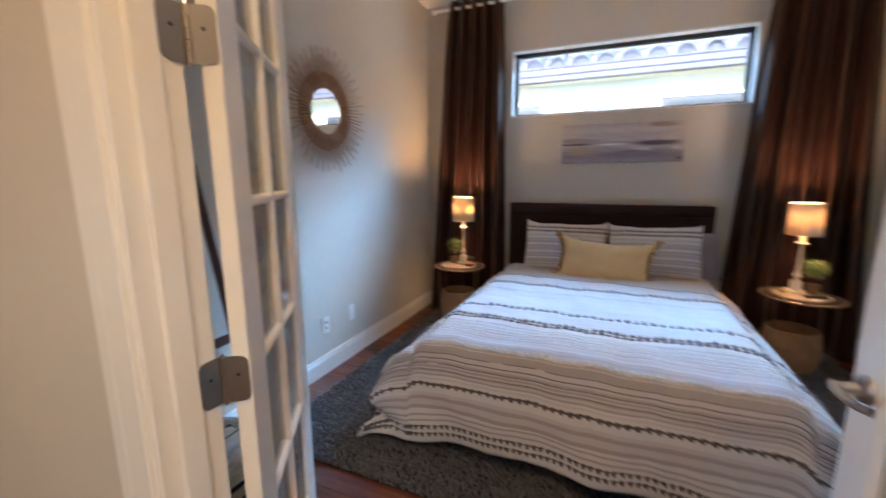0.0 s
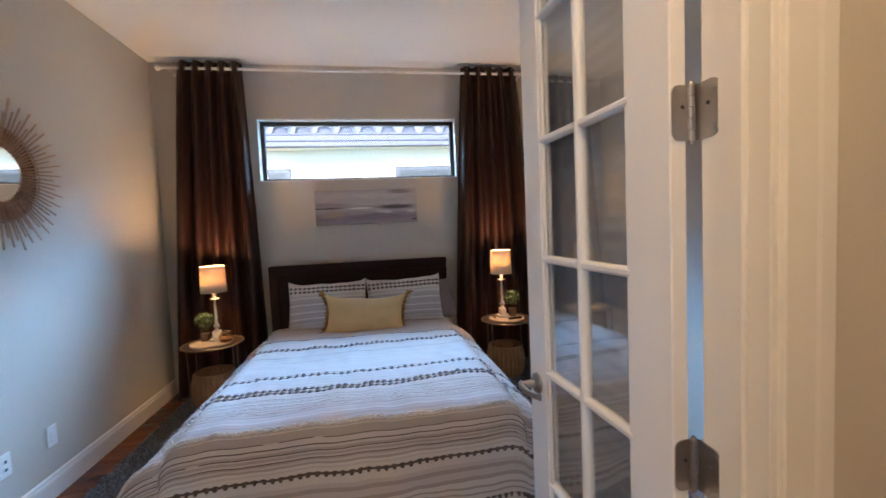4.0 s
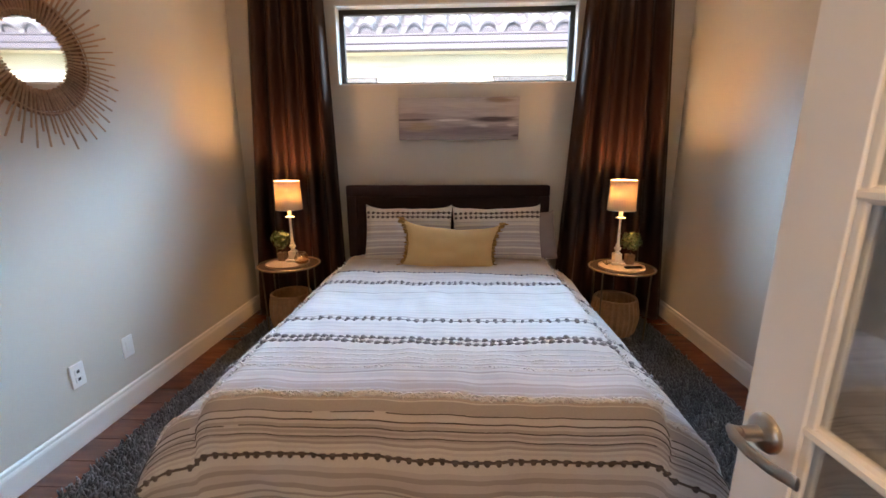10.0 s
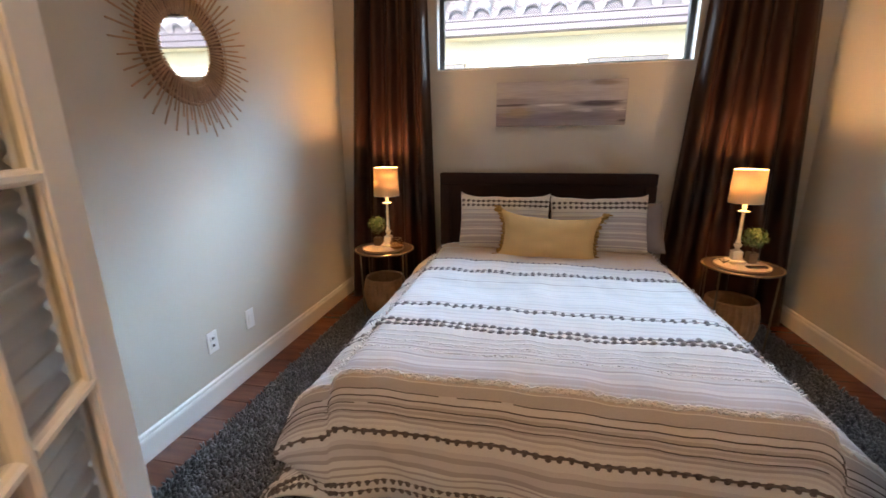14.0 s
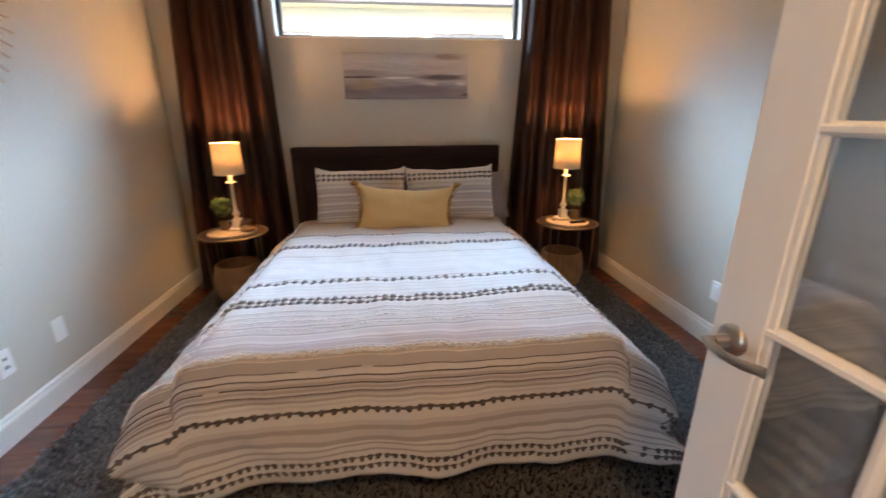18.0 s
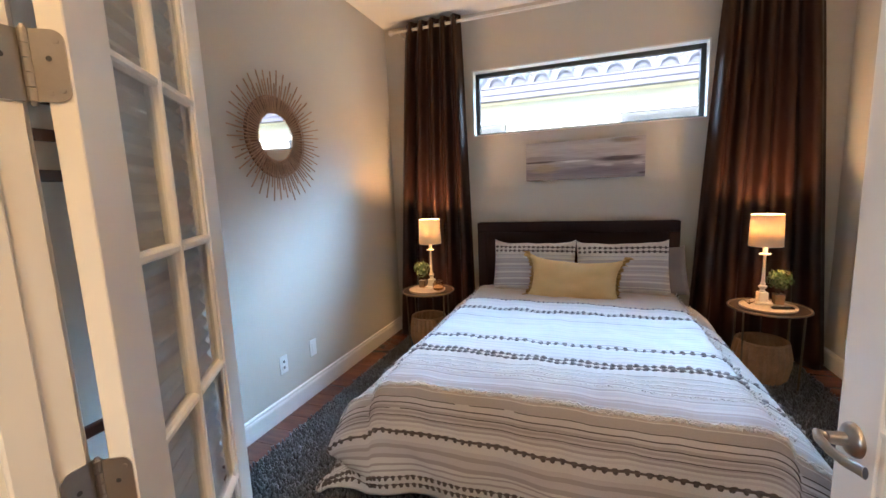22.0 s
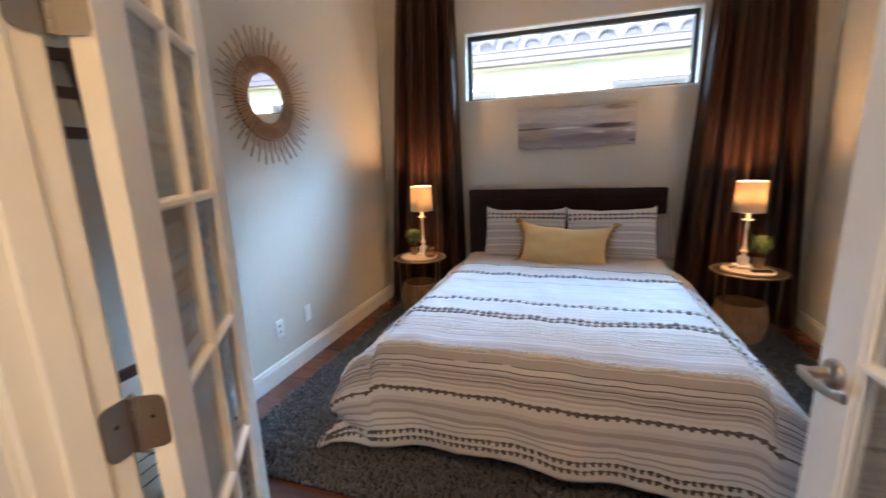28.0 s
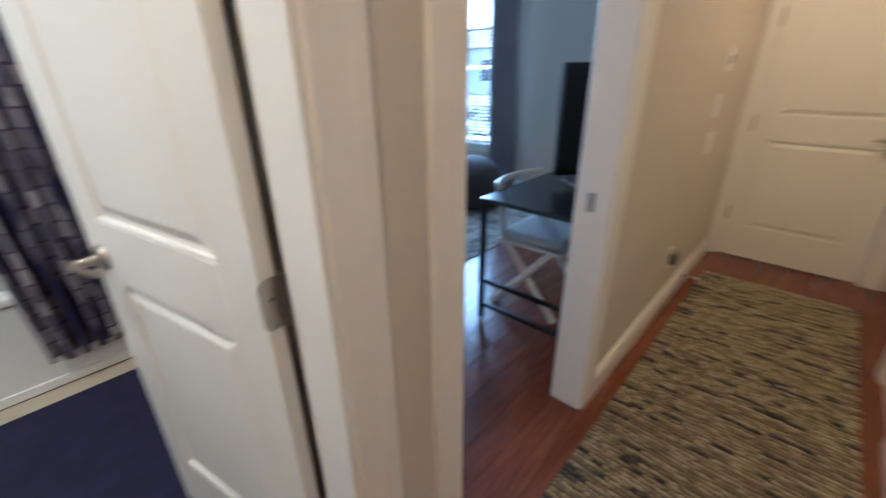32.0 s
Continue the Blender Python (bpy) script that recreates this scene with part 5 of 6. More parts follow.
def tray(at, r, label):
    t = thing("tray", label, "tray", "trays")
    b = bmesh.new()
    turned(b, [(r - 0.01, 0), (r, 0.004), (r, 0.016), (r - 0.008, 0.017), (r - 0.012, 0.009), (0.001, 0.009)], 40, (*at, TZ))
    part("dish", b, TRAY, t, smooth=True)


tray((TL[0] + 0.0, TL[1] - 0.02), 0.165, "round cream tray on the side table")
tray((TR[0] - 0.01, TR[1] - 0.02), 0.165, "round cream tray on the side table")


def table_lamp(at, label):
    t = thing("table_lamp", label, "lamp", "bedside lamps", at=pose(*at))
    part("foot", boxm(-0.052, 0.052, -0.052, 0.052, 0, 0.020, bev=0.006, seg=2), LAMPBASE, t)
    part("plinth", boxm(-0.030, 0.030, -0.030, 0.030, 0.0195, 0.085, bev=0.006, seg=2), LAMPBASE, t)
    b = turned(bmesh.new(), [(0.016, 0.084), (0.020, 0.092), (0.012, 0.102), (0.024, 0.118), (0.026, 0.128), (0.013, 0.140), (0.018, 0.148), (0.011, 0.158), (0.0095, 0.25), (0.0085, 0.345), (0.010, 0.350), (0.034, 0.355), (0.036, 0.361), (0.014, 0.366), (0.015, 0.405), (0.008, 0.41), (0.008, 0.46)], 24)
    part("column", b, LAMPBASE, t, smooth=True)
    b = turned(bmesh.new(), [(0.101, 0.418), (0.0945, 0.636)], 48, closed=False)
    sh = part("shade", b, SHADE, t, "glowing white linen drum shade", smooth=True)
    thick(sh, 0.002)
    b = bmesh.new()
    tube(b, ring_pts((0, 0, 0.636), 0.0935, 40), 0.0022, 6, closed=True)
    tube(b, ring_pts((0, 0, 0.418), 0.100, 40), 0.0022, 6, closed=True)
    for k in range(3):
        a = 2 * math.pi * k / 3
        rod(b, (0, 0, 0.46), (0.0935 * math.cos(a), 0.0935 * math.sin(a), 0.634), 0.0015, 6)
    part("wire", b, LAMPBASE, sh)
    # hidden cup added inside the shade; keeps direct bulb light off the table
    part("downlight_block", turned(bmesh.new(), [(0.012, 0.455), (0.020, 0.478), (0.036, 0.500), (0.038, 0.505), (0.010, 0.503)], 24), PLASTIC, t, "unseen white cup added inside the shade, blocking light downward")
    lamp("bulb_light", "POINT", (at[0], at[1], at[2] + 0.549), 10.3, WARM, None, 0.06)
    return t


LAMPZ = TZ + 0.0095
table_lamp((TL[0] + 0.022, TL[1] + 0.045, LAMPZ), "cream candlestick table lamp with a lit white drum shade")
table_lamp((TR[0] - 0.022, TR[1] + 0.055, LAMPZ), "cream candlestick table lamp with a lit white drum shade")


def plant(at, seed, label):
    t = thing("potted_plant", label, "plant", "small plants", at=pose(*at))
    b = boxm(-0.031, 0.031, -0.031, 0.031, 0, 0.075, bev=0.003, seg=1)
    for v in b.verts:
        k = 0.88 + 0.12 * v.co.z / 0.075
        v.co.x, v.co.y = v.co.x * k, v.co.y * k
    part("pot", b, POT, t)
    part("stem", rod(bmesh.new(), (0, 0, 0.07), (0, 0, 0.14), 0.006, 8), DARKWOOD, t)
    rng = random.Random(seed)
    verts, faces = [], []
    for k in range(420):
        d = Vector((rng.gauss(0, 1), rng.gauss(0, 1), rng.gauss(0, 1))).normalized()
        r = 0.074 * rng.uniform(0.55, 1.06) * (1 + 0.10 * noise.noise(d * 2.5 + Vector((seed, 0, 0))))
        p = Vector((0, 0, 0.176)) + d * r
        q = (d + Vector((rng.uniform(-0.7, 0.7), rng.uniform(-0.7, 0.7), rng.uniform(-0.4, 0.7)))).normalized().to_track_quat("Z", "Y")
        L, Wd = rng.uniform(0.010, 0.017), rng.uniform(0.005, 0.009)
        o = len(verts)
        for c in ((-Wd, 0, 0), (0, -0.3 * L, 0.002), (Wd, 0, 0), (0.4 * Wd, L, 0.003), (-0.4 * Wd, L, 0.003)):
            verts.append(tuple(p + q @ Vector((c[0], c[1], c[2]))))
        faces += [(o, o + 1, o + 2), (o, o + 2, o + 3, o + 4)]
    me = bpy.data.meshes.new("foliage")
    me.from_pydata(verts, [], faces)
    me.materials.append(LEAFI)
    f = new("foliage", me)
    f.parent = t
    return t


LEAFI = mat_island("topiary_leaves", [(0, (0.07, 0.11, 0.03)), (0.35, (0.11, 0.16, 0.045)), (0.7, (0.16, 0.20, 0.07)), (0.9, (0.22, 0.25, 0.12))], 0.5)
plant((TL[0] - 0.075, TL[1] + 0.06, LAMPZ - 0.0085), 3, "small round topiary in a square wooden pot")
plant((TR[0] + 0.075, TR[1] + 0.055, LAMPZ), 7, "small round topiary in a square wooden pot")
jar = thing("candle_jar", "round glass candle jar with amber wax", "jar", at=pose(TL[0] + 0.115, TL[1] - 0.03, LAMPZ - 0.0005))
part("wax", turned(bmesh.new(), [(0.032, 0.004), (0.045, 0.012), (0.049, 0.030)], 24), surface("amber_wax", (0.24, 0.135, 0.05), 0.5), jar, smooth=True)
part("glass", turned(bmesh.new(), [(0.034, 0.0), (0.049, 0.012), (0.054, 0.038), (0.050, 0.062), (0.038, 0.080), (0.036, 0.086)], 28, closed=False), JAR, jar, smooth=True)
part("lip", tube(bmesh.new(), ring_pts((0, 0, 0.086), 0.0365, 32), 0.0026, 8, closed=True), surface("thick_glass_lip", (0.30, 0.25, 0.19), 0.08), jar, smooth=True)
ph = thing("remote_control", "small black remote control lying on the tray", "remote", at=pose(TR[0] + 0.055, TR[1] - 0.075, LAMPZ, 0, 0, 8))
part("case", boxm(-0.065, 0.065, -0.018, 0.018, 0, 0.014, bev=0.005, seg=2), PHONE, ph)
orn = thing("star_ornament", "small brass starfish ornament on the tray", "ornament", at=pose(TR[0] - 0.115, TR[1] - 0.005, LAMPZ))
for k in range(5):
    a = 2 * math.pi * k / 5
    part("arm", rod(bmesh.new(), (0, 0, 0.010), (0.034 * math.cos(a), 0.034 * math.sin(a), 0.030), 0.006, 8, 0.0015), GOLD, orn)


def basket(at, label, r=0.165, h=0.30):
    t = thing("basket", label, "basket", "baskets under the night tables", at=pose(*at, 0))
    n = 52
    bm = bmesh.new()
    prof = [(r * 0.72, 0.0), (r * 0.93, 0.05), (r * 1.03, 0.13), (r * 1.04, 0.20), (r * 0.97, 0.265), (r * 0.93, h)]
    rings = []
    for rr, z in prof:
        rings.append([bm.verts.new(((rr + 0.0075 * (k % 2)) * math.cos(2 * math.pi * k / n), (rr + 0.0075 * (k % 2)) * math.sin(2 * math.pi * k / n), z)) for k in range(n)])
    for a, b in zip(rings, rings[1:]):
        for k in range(n):
            bm.faces.new((a[k], a[(k + 1) % n], b[(k + 1) % n], b[k]))
    bm.faces.new(rings[0][::-1])
    body = part("body", bm, WICKER, t)
    thick(body, 0.008)
    part("rim", tube(bmesh.new(), ring_pts((0, 0, h), r * 0.93 - 0.004, 44), 0.010, 8, closed=True), WICKER, t, smooth=True)
    part("lining", turned(bmesh.new(), [(r * 0.80, h - 0.10), (r * 0.86, h - 0.09)], 32), surface("basket_contents_brown", (0.09, 0.035, 0.02), 0.8), t)
    return t


basket((TL[0] - 0.01, TL[1] + 0.01), "round woven tan basket under the side table")
basket((TR[0] - 0.02, TR[1] + 0.01), "round woven tan basket under the side table")

# ---- blanket ladder and basket behind the door leaf ----
lad = thing("blanket_ladder", "dark brown wooden ladder rack leaning on the wall", "ladder")
LAX = lambda z: XW + 0.035 + 0.30 * (1 - z / 1.86)
for y, y2 in ((0.90, 0.94), (1.33, 1.27)):
    b = bmesh.new()
    rod(b, (LAX(0), y, 0.0), (LAX(1.86), y2, 1.86), 0.024, 4)
    part("post", b, DARKWOOD, lad)
for z in (0.22, 0.65, 1.555, 1.70, 1.835):
    part("rung", boxm(LAX(z) - 0.012, LAX(z) + 0.012, 0.93, 1.30, z - 0.021, z + 0.021, bev=0.004, seg=1), DARKWOOD, lad)
bk = thing("storage_basket", "cream rope basket with black woven stripes and a black base", "basket", at=pose(-1.28, 0.86, 0))
for k in range(22):
    z = 0.012 + k * 0.021
    dark = k < 9 or k in (12, 14, 17)
    part("coil", tube(bmesh.new(), ring_pts((0, 0, z), 0.15 + 0.0014 * k, 36), 0.0115, 8, closed=True), BLACKCORD if dark else THROW, bk, smooth=True)
part("bottom", turned(bmesh.new(), [(0.145, 0.002), (0.145, 0.012)], 32), BLACKCORD, bk)
zz = bmesh.new()
for k in range(24):
    p, q = [((0.165 + 0.014 * (j % 2)) * math.cos(math.pi * j / 12), (0.165 + 0.014 * (j % 2)) * math.sin(math.pi * j / 12), 0.06 + 0.20 * (j % 2)) for j in (k, k + 1)]
    rod(zz, p, q, 0.0075, 6)
part("zigzag", zz, THROW, bk, "cream zigzag cord")
bt = thing("throw_blanket", "cream folded throw with thin black stripes lying in the basket", "blanket", at=pose(-1.28, 0.86, 0))
for k, (z0, turn) in enumerate(((0.36, 8), (0.405, -5), (0.45, 3))):
    b = boxm(-0.125, 0.125, -0.105, 0.105, 0, 0.044, bev=0.020, seg=4)
    bmesh.ops.transform(b, matrix=pose(0, 0, z0, 0, 0, turn), verts=b.verts)
    fold = part("fold", b, THROW, bt, smooth=True)
    for dx in (-0.085, -0.03, 0.03, 0.085):
        b = boxm(dx - 0.006, dx + 0.006, -0.1062, 0.1062, 0.006, 0.0452, bev=0.004, seg=1)
        bmesh.ops.transform(b, matrix=pose(0, 0, z0, 0, 0, turn), verts=b.verts)
        part("stripe", b, BLACKCORD, fold)


# ---- shag rug ----
def shag():
    x0, x1, y0, y1 = -1.65, 1.56, 1.425, 3.86
    t = thing("area_rug", "charcoal grey shag rug under the bed", "rug")
    part("backing", boxm(x0, x1, y0, y1, 0.0005, 0.014, bev=0.005, seg=2), RUGBASE, t)
    rng = np.random.default_rng(4)
    sp = 0.0148
    gx, gy = np.meshgrid(np.arange(x0 + 0.006, x1, sp), np.arange(y0 + 0.004, y1, sp))
    pts = np.stack([gx.ravel(), gy.ravel()], 1)
    pts += rng.uniform(-0.006, 0.006, pts.shape)
    hide = (np.abs(pts[:, 0] - BX) < 0.86) & (pts[:, 1] > 1.85)
    pts = pts[~hide]
    n = len(pts)
    ang, lean, hgt = rng.uniform(0, 2 * np.pi, n), rng.uniform(0.006, 0.022, n), rng.uniform(0.012, 0.034, n)
    rad = rng.uniform(0.0042, 0.0078, n)
    V, F = [], []
    base = np.array([[math.cos(2 * math.pi * k / 4), math.sin(2 * math.pi * k / 4)] for k in range(4)])
    lower = np.concatenate([pts[:, None] + base[None] * rad[:, None, None], np.full((n, 4, 1), 0.011)], 2)
    d = np.stack([np.cos(ang), np.sin(ang)], 1)
    midp = pts + d * (lean * 0.5)[:, None]
    upper = np.concatenate([midp[:, None] + base[None] * (rad * 0.95)[:, None, None], (0.012 + hgt * 0.65)[:, None, None] * np.ones((n, 4, 1))], 2)
    tip = np.concatenate([pts + d * lean[:, None], (0.012 + hgt)[:, None]], 1)[:, None]
    V = np.concatenate([lower, upper, tip], 1).reshape(-1, 3)
    quad = [(k, (k + 1) % 4, 4 + (k + 1) % 4, 4 + k) for k in range(4)]
    tri = [(4 + k, 4 + (k + 1) % 4, 8) for k in range(4)]
    off = np.arange(n) * 9
    faces = [tuple(i + o for i in f) for o in off.tolist() for f in quad + tri]
    me = bpy.data.meshes.new("pile")
    me.from_pydata(V.tolist(), [], faces)
    me.materials.append(PILE)
    me.shade_smooth()
    ob = new("shag", me)
    ob.parent = t
    tagged(ob, "charcoal shag pile", kind="stuff")


shag()


# ---- hall ----
def runner():
    x0, x1, y0, y1 = -3.40, -0.80, -0.475, 0.335
    t = thing("runner_rug", "long woven wool runner in oatmeal, brown and charcoal loops", "rug")
    part("backing", boxm(x0, x1, y0, y1, 0.0005, 0.007, bev=0.002, seg=1), RUNBASE, t)
    rng = random.Random(21)
    kinds = {"oat": [], "brown": [], "dark": []}
    x = x0 + 0.012
    while x < x1 - 0.008:
        y = y0 + 0.004
        share = rng.choice(((0.62, 0.22), (0.54, 0.29), (0.50, 0.30), (0.68, 0.20)))
        while y < y1:
            r = rng.random()
            kind = "oat" if r < share[0] else "brown" if r < share[0] + share[1] else "dark"
            n = rng.choice((3, 5, 7, 9)) if kind == "oat" else rng.choice((3, 4, 6)) if kind == "brown" else rng.choice((2, 2, 3, 4))
            for _ in range(n):
                L = rng.uniform(0.017, 0.024)
                if y < y1:
                    kinds[kind].append(((x + rng.uniform(-0.0028, 0.0028), min(y + L / 2, y1), 0.005), (0, 0, 1), 0.0100, L / 2 * 1.22, rng.uniform(0.007, 0.011)))
                y += L
        x += 0.0203
    for nm, mat in (("oat", RUNNER_OAT), ("brown", RUNNER_BROWN), ("dark", RUNNER_DARK)):
        scatter("loop", mat, t, kinds[nm], {"oat": "oatmeal wool loops", "brown": "brown wool loops", "dark": "charcoal wool loops"}[nm])


runner()


def wall_box(name, x, z, w, h, d, mat, label, category):
    t = thing(name, label, category, at=pose(x, HS, z, 0, 0, 180))
    part("body", boxm(-w / 2, w / 2, -d, 0, -h / 2, h / 2, bev=min(0.006, d / 3), seg=2), mat, t)
    return t


th = wall_box("thermostat", -2.868, 1.398, 0.07, 0.115, 0.022, PLASTIC, "white thermostat on the hall wall", "thermostat")
part("dial", boxm(-0.012, 0.012, -0.027, -0.021, -0.018, 0.022, bev=0.002, seg=1), DARKSLOT, th, "grey display")
sw = wall_box("light_switch", -2.875, 1.172, 0.075, 0.12, 0.008, PLASTIC, "white rocker light switch plate", "switch")
part("rocker", boxm(-0.017, 0.017, -0.012, -0.007, -0.033, 0.033, bev=0.002, seg=1), PLASTIC, sw)
sw2 = wall_box("light_switch", -2.914, 0.97, 0.075, 0.12, 0.008, PLASTIC, "white rocker light switch plate", "switch")
part("rocker", boxm(-0.017, 0.017, -0.012, -0.007, -0.033, 0.033, bev=0.002, seg=1), PLASTIC, sw2)
ol = wall_box("wall_outlet", -2.603, 0.365, 0.073, 0.118, 0.008, PLASTIC, "white wall outlet with a dark plug-in", "outlet")
part("plug_in", boxm(-0.028, 0.028, -0.045, -0.007, -0.035, 0.035, bev=0.008, seg=2), surface("plug_grey", (0.16, 0.15, 0.14), 0.4), ol, "grey plug-in air freshener")
hk = thing("wall_hook", "satin nickel wall hook beside the closet door", "hook", at=pose(-1.784, HN, 1.602))
part("body", boxm(-0.024, 0.024, -0.022, 0, -0.045, 0.045, bev=0.008, seg=3), NICKEL, hk)
part("face", boxm(-0.015, 0.015, -0.027, -0.020, -0.030, 0.008, bev=0.004, seg=2), DARKMETAL, hk)
st = thing("door_stop", "thin spring door stop on the baseboard", "door stop", at=pose(-3.08, HS + 0.016, 0.07))
part("spring", rod(bmesh.new(), (0, 0, 0), (0, 0.075, 0), 0.006, 10), NICKEL, st)
part("tip", rod(bmesh.new(), (0, 0.075, 0), (0, 0.088, 0), 0.008, 10), PLASTIC, st)


# ---- office ----
def office():
    # window
    w = thing("window_2", "sash window with white blinds, bright garden behind", "window", kind="structure")
    y0, y1, z0, z1 = -3.98, -3.07, 0.52, 2.21
    X = OW
    for q in ((y0, y1, z0, z0 + 0.04), (y0, y1, z1 - 0.04, z1), (y0, y0 + 0.04, z0 + 0.04, z1 - 0.04), (y1 - 0.04, y1, z0 + 0.04, z1 - 0.04), (y0 + 0.04, y1 - 0.04, 1.36, 1.40)):
        part("window_frame", boxm(X - 0.11, X - 0.06, q[0], q[1], q[2], q[3], bev=0.003, seg=1), TRIM, w)
    part("window_sill", boxm(X - 0.06, X + 0.045, y0 - 0.05, y1 + 0.05, z0 - 0.03, z0, bev=0.005, seg=2), TRIM, w)
    g = part("pane", boxm(X - 0.088, X - 0.084, y0 + 0.04, y1 - 0.04, z0 + 0.04, z1 - 0.04), GLASS, w)
    g.visible_shadow = False
    ym = (y0 + y1) / 2
    # bars are dark grey for their backlit look; that shade is in the colour
    for q in ((ym - 0.006, ym + 0.006, z0 + 0.04, 1.36), (ym - 0.006, ym + 0.006, 1.40, z1 - 0.04), (y0 + 0.04, ym - 0.009, 0.93, 0.945), (ym + 0.009, y1 - 0.04, 0.93, 0.945), (y0 + 0.04, ym - 0.009, 1.77, 1.785), (ym + 0.009, y1 - 0.04, 1.77, 1.785)):
        part("grille_bar_backlit", boxm(X - 0.082, X - 0.076, *q), SHUTTER, w)
    bl = thing("window_blind", "white slatted venetian blind, slats open", "blind")
    part("headrail", boxm(X - 0.05, X - 0.005, y0 + 0.005, y1 - 0.005, z1 - 0.045, z1, bev=0.003, seg=1), PLASTIC, bl)
    sl = boxm(-0.010, 0.010, y0 + 0.01, y1 - 0.01, -0.0009, 0.0009)
    me = bpy.data.meshes.new("slat")
    sl.to_mesh(me)
    sl.free()
    me.materials.append(PLASTIC)
    z = z0 + 0.03
    while z < z1 - 0.06:
        s = new("slat", me)
        s.parent = bl
        s.matrix_local = pose(X - 0.028, 0, z, 0, 0, 0)
        z += 0.042
    for y in (y0 + 0.2, y1 - 0.2):
        part("cord", rod(bmesh.new(), (X - 0.028, y, z0 + 0.02), (X - 0.028, y, z1 - 0.04), 0.0018, 6), PLASTIC, bl)
    part("baseboard_sill", boxm(X - 0.003, X + 0.014, y0 - 0.03, y1 + 0.03, z0 - 0.11, z0 - 0.032, bev=0.003, seg=1), TRIM, w)
    # grey curtains, built along y by turning a curtain built along x
    for xs, sd in (((-3.10, -2.77, -3.05, -2.68), 2), ((-4.10, -3.72, -4.15, -3.62), 5)):
        t, f = curtain("curtain", *xs, 0.0, 2.40, 0.02, 4, 0.028, GREYCURT, "grey cloth curtain beside the office window", sd)
        t["group"] = "grey curtains"
        t.matrix_world = Matrix.Translation((OW + 0.09, 0, 0)) @ Matrix(((0, -1, 0, 0), (1, 0, 0, 0), (0, 0, 1, 0), (0, 0, 0, 1)))
    rod_thing("curtain_rod", -4.3, -2.86, OW + 0.09, 2.375, 0.009, DARKMETAL, "thin black curtain rod above the office window", "y", OW)
    # desk
    d = thing("desk", "black metal frame desk with a black top", "desk", at=pose(-1.80, -0.71, 0))
    L, D, H = -1.15, -0.62, 0.755
    part("desktop", boxm(L, 0, D, 0, H - 0.022, H, bev=0.003, seg=1), DESKTOP, d)
    for x in (-0.02, L + 0.02):
        for y in (-0.02, D + 0.02):
            lg = part("leg", boxm(x - 0.014, x + 0.014, y - 0.014, y + 0.014, 0.022, H - 0.022, bev=0.002, seg=1), DARKMETAL, d)
            part("foot", rod(bmesh.new(), (x, y, 0), (x, y, 0.024), 0.012, 10), DARKMETAL, lg)
        for z in (0.115, 0.27):
            part("crossbar", boxm(x - 0.011, x + 0.011, D + 0.034, -0.034, z - 0.011, z + 0.011, bev=0.002, seg=1), DARKMETAL, d)
    # monitor
    m = thing("monitor", "black flat screen seen from its edge on the desk", "monitor", at=pose(-2.27, -1.165, H, 0, 0, 143))
    part("screen", boxm(0, 0.62, -0.020, 0.022, 0.055, 0.64, bev=0.006, seg=2), SCREEN, m)
    for x in (0.10, 0.50):
        part("foot", rod(bmesh.new(), (x, -0.09, 0.005), (x, 0.09, 0.005), 0.005, 8), NICKEL, m)
        part("strut", rod(bmesh.new(), (x, 0, 0.006), (x, 0, 0.06), 0.007, 8), DARKMETAL, m)
    # chair
    c = thing("desk_chair", "white wooden chair with crossed legs and a pale cushion", "chair", at=pose(-2.262, -1.175, 0, 0, 0, 2))
    part("seat", boxm(-0.22, 0.22, -0.20, 0.22, 0.425, 0.445, bev=0.006, seg=2), WHITEWOOD, c)
    part("cushion", boxm(-0.20, 0.20, -0.18, 0.20, 0.446, 0.50, bev=0.022, seg=3), MATTRESS, c, "pale cushion")
    for x in (-0.20, 0.20):
        b = bmesh.new()
        for p, q in (((x, -0.22, 0), (x, 0.16, 0.44)), ((x, 0.20, 0), (x, -0.16, 0.44))):
            rod(b, p, q, 0.024, 6)
        part("leg", b, WHITEWOOD, c)
        part("back_post", rod(bmesh.new(), (x, -0.16, 0.44), (x, -0.22, 0.755), 0.016, 8), WHITEWOOD, c)
    part("stretcher", rod(bmesh.new(), (-0.20, -0.14, 0.10), (0.20, -0.14, 0.10), 0.010, 8), WHITEWOOD, c)
    part("back_rail", tube(bmesh.new(), [(0.235 * math.sin(a), -0.17 - 0.095 * math.cos(a), 0.765) for a in [-1.5 + 0.25 * k for k in range(13)]], 0.020, 8), WHITEWOOD, c, smooth=True)
    # armchair
    a = thing("armchair", "rounded charcoal velvet tub chair", "armchair", at=pose(-3.62, -2.85, 0, 0, 0, 20))
    b = bmesh.new()
    bmesh.ops.create_uvsphere(b, u_segments=32, v_segments=18, radius=1)
    for v in b.verts:
        v.co = Vector((v.co.x * 0.42, v.co.y * 0.40, 0.05 + 0.46 * max(-0.02, v.co.z) ** 0.8 if v.co.z > 0 else 0.05 + 0.02 * v.co.z))
    part("shell", b, ARMCH, a, smooth=True)
    part("base", rod(bmesh.new(), (0, 0, 0.0), (0, 0, 0.06), 0.33, 28), DARKMETAL, a)
    r = thing("office_rug", "distressed cream and charcoal rug on the office floor", "rug")
    part("weave", boxm(-4.1, -1.9, -4.3, -1.88, 0.0006, 0.010, bev=0.003, seg=1), OFFRUG, r)


office()
cutr = thing("street_view", "pale road and hedge beyond the office window", "backdrop", kind="structure")
part("road", boxm(-22, -13, -30, 20, -0.299, -0.28), ROADM, cutr)


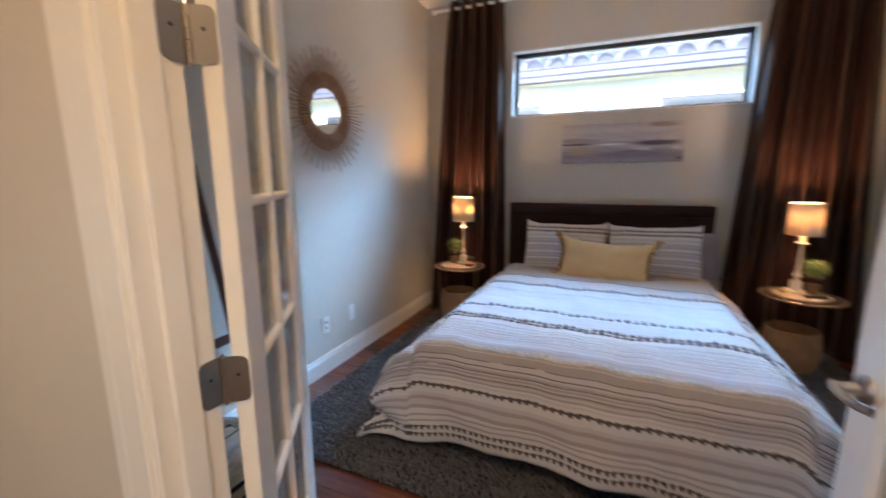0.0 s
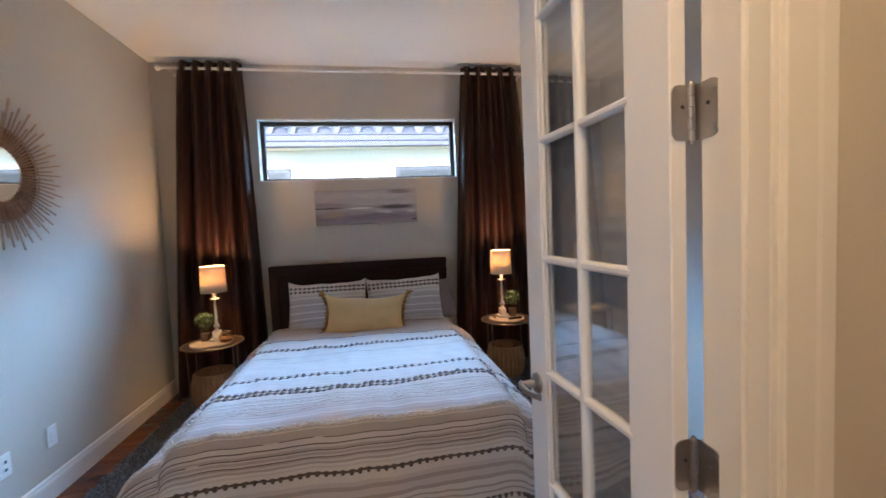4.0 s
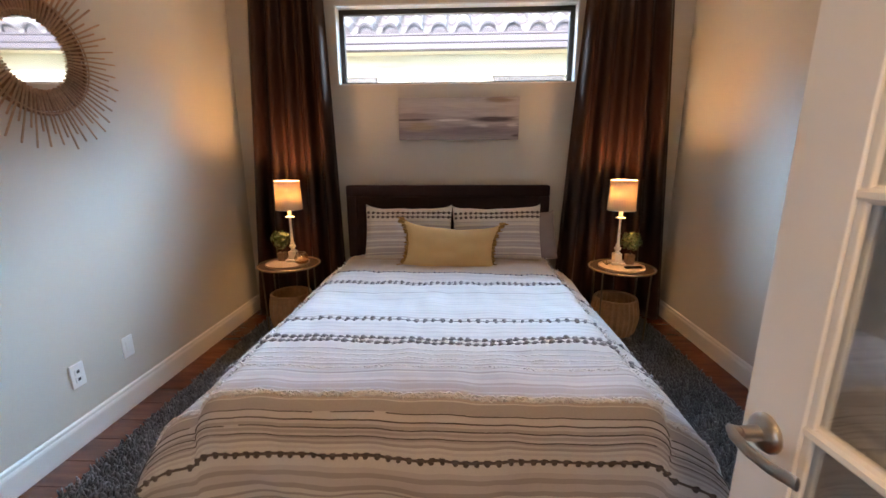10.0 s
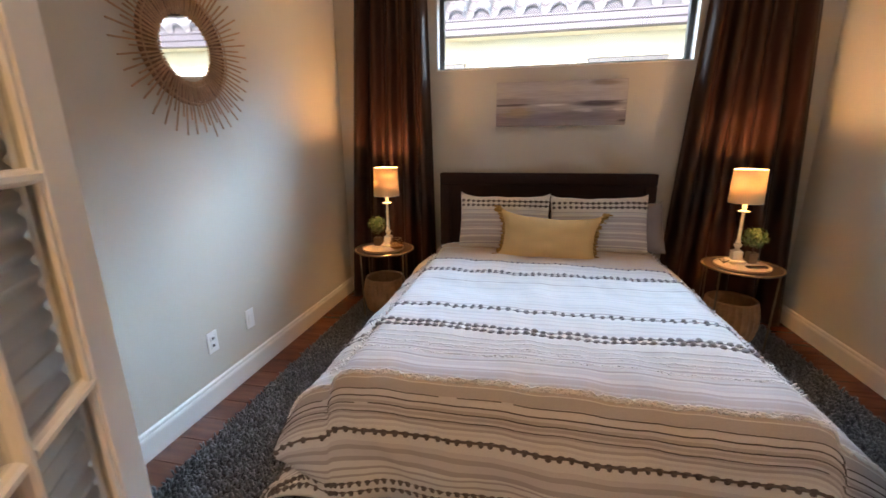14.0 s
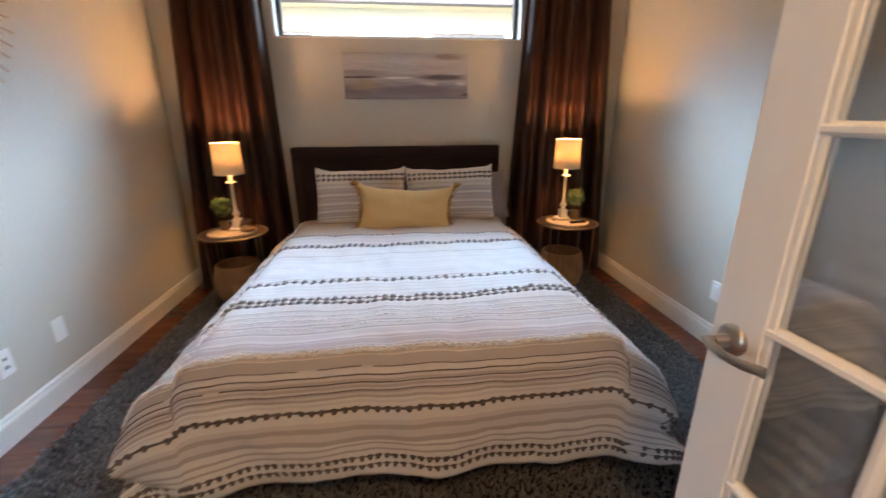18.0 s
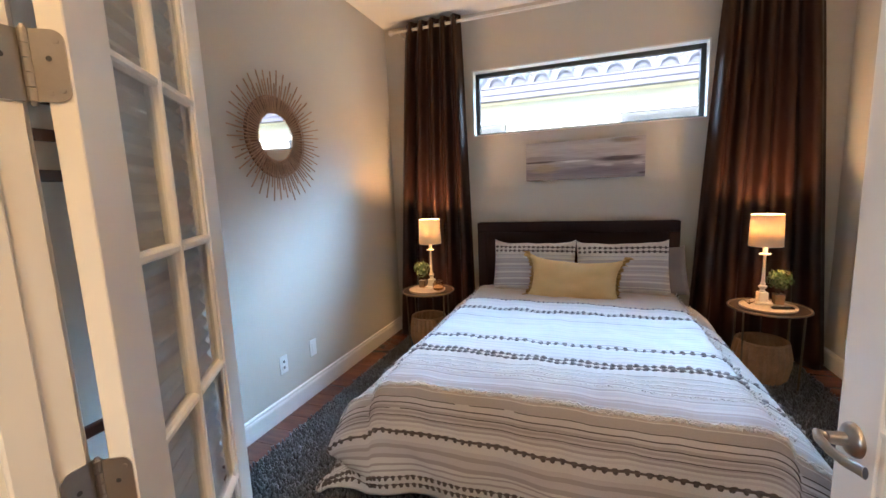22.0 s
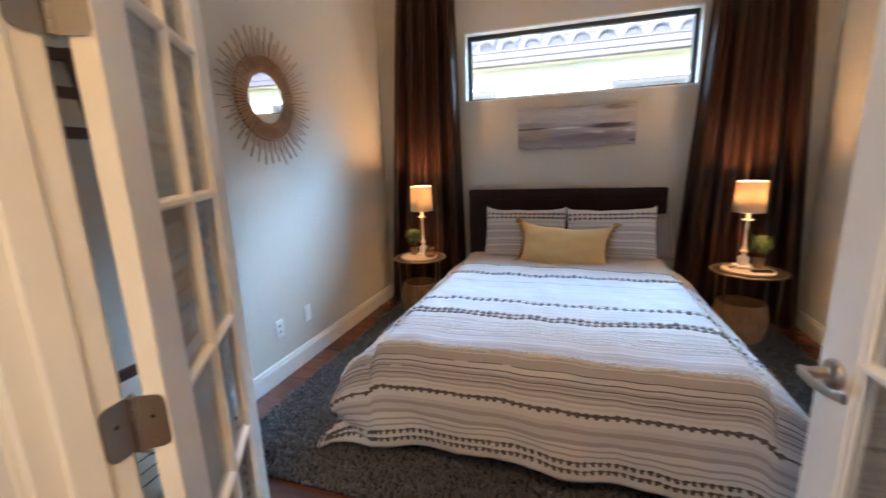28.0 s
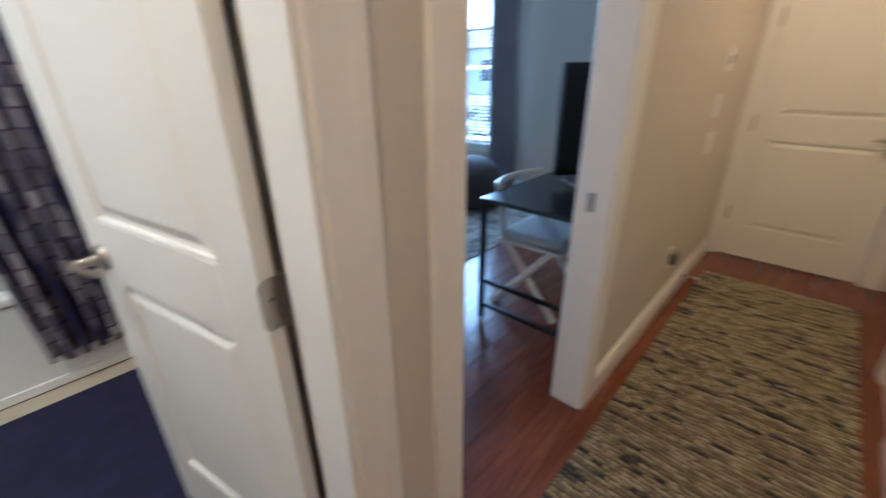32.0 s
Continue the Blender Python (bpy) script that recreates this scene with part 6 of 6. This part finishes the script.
def hedge(name, x, y, z, rx, ry, rz, n, seed, label, dist):
    t = thing(name, label, "shrub")
    rng = np.random.default_rng(seed)
    d = rng.normal(size=(n, 3))
    d /= np.linalg.norm(d, axis=1)[:, None]
    r = rng.uniform(0.6, 1.05, n)[:, None]
    c = d * r * np.array([rx, ry, rz]) + np.array([0, 0, rz * 0.9])
    a = rng.normal(size=(n, 3)) * dist
    bb = rng.normal(size=(n, 3)) * dist
    V = np.stack([c - a, c + bb, c + a, c - bb], 1).reshape(-1, 3)
    me = bpy.data.meshes.new("leaves")
    me.from_pydata(V.tolist(), [], [(4 * k, 4 * k + 1, 4 * k + 2, 4 * k + 3) for k in range(n)])
    me.materials.append(LEAFI)
    ob = new("leaves", me)
    ob.parent = t
    part("trunk", rod(bmesh.new(), (0, 0, -0.1), (0, 0, rz), 0.05, 8), DARKWOOD, t)
    t.matrix_world = pose(x, y, z)


hedge("shrub", -6.6, -4.9, -0.3, 0.9, 1.3, 0.55, 1500, 1, "round green shrub outside the office window", 0.04)
hedge("shrub", -7.0, -6.6, -0.3, 0.9, 1.0, 0.5, 1200, 2, "yellow green shrub outside the office window", 0.04)
hedge("tree", -36, -20, -0.3, 3.5, 5.0, 2.3, 1600, 5, "leafy green tree behind the far house", 0.30)
hedge("tree", -36, -33, -0.3, 3.5, 6.0, 2.8, 1600, 6, "leafy green tree behind the far house", 0.30)
fh = thing("far_house", "white house across the street with a low roof", "house")
part("wall", boxm(-30, -26, -34, -17, -0.3, 2.7), surface("far_house_wall", (0.75, 0.74, 0.72), 0.8), fh)
rb = bmesh.new()
box(rb, -30.6, -25.4, -34.6, -16.4, 2.7, 4.2)
for v in rb.verts:
    if v.co.z > 3:
        v.co.x = -28 + (v.co.x + 28) * 0.15
part("roof", rb, surface("far_roof_grey", (0.30, 0.28, 0.27), 0.8), fh)
for y in (-31, -27, -23, -20):
    part("window", boxm(-26.02, -25.97, y, y + 1.3, 0.5, 1.9), SHUTTER, fh)

# ---- bathroom ----
tub = thing("bathtub", "white enamel bathtub along the far wall", "bathtub")
part("apron", boxm(-0.468, 1.398, -2.50, -2.462, 0.012, 0.452, bev=0.010, seg=3), TUBM, tub)
part("toe_strip", boxm(-0.468, 1.398, -2.461, -2.452, 0.003, 0.05, bev=0.003, seg=1), TUBM, tub, "caulked toe strip")
for q in ((-0.468, 1.398, -2.552, -2.450), (-0.468, 1.398, -3.298, -3.215), (-0.468, -0.36, -3.2145, -2.5525), (1.29, 1.398, -3.2145, -2.5525)):
    part("rim", boxm(*q, 0.453, 0.502, bev=0.018, seg=4), TUBM, tub, "rounded enamel rim")
bm = boxm(-0.36, 1.29, -3.2145, -2.5525, 0.09, 0.12, bev=0.01, seg=2)
for q in ((-0.36, 1.29, -2.5525, -2.52), (-0.36, 1.29, -3.247, -3.2145), (-0.40, -0.36, -3.2145, -2.5525), (1.29, 1.33, -3.2145, -2.5525)):
    box(bm, *q, 0.09, 0.46)
part("basin", bm, TUBM, tub)
tagged(part("floor_bathroom", boxm(-0.467, 1.397, -2.448, -0.69, -0.005, 0.002), surface("bath_floor_beige", (0.50, 0.42, 0.31), 0.35, vary=0.08, big=3)), "beige tiled bathroom floor", "floor", kind="structure")
bmat = thing("bath_floor_mat", "dark navy mat covering the bathroom floor", "mat")
part("mat", boxm(-0.465, 1.395, -2.32, -0.70, 0.0025, 0.014, bev=0.003, seg=1), BATHFLOOR, bmat)
curtain("shower_curtain", -0.44, 0.10, -0.42, -0.05, -2.40, 2.1, 0.17, 6, 0.030, SHOWER, "navy and beige patterned shower curtain outside the tub", 9)
rod_thing("shower_rod", -0.465, 1.395, -2.42, 2.12, 0.012, NICKEL, "chrome shower curtain rod", "x", -2.46)

# unseen walls and floor added behind the shut doors, blocking sky light at gaps
for nm, q in (("wall_lightblock_end_door", (HEND - 0.60, HEND - 0.50, -0.75, 0.62)), ("wall_lightblock_closet", (-2.9, -1.9, 1.12, 1.20))):
    tagged(part(nm, boxm(*q, -0.02, 2.6), WALL), "unseen wall added behind a shut door to block sky light", "wall", kind="structure")
tagged(part("floor_lightblock_end_door", boxm(HEND - 0.60, HEND - 0.121, -0.75, 0.62, -0.03, -0.004), DARKWOOD), "unseen dark floor added behind the shut door to block sky light", "floor", kind="structure")

# ---- planks, last ----
lay(-1.855, 1.77, 0.55, 4.0)
lay(HEND - 0.12, HEAST, HS - 0.125, 0.55)
lay(HEND - 0.12, ALX + 0.1, 0.55, ALY)
lay(OW, -0.56, -4.6, HS - 0.125, 0.152, 1.9)
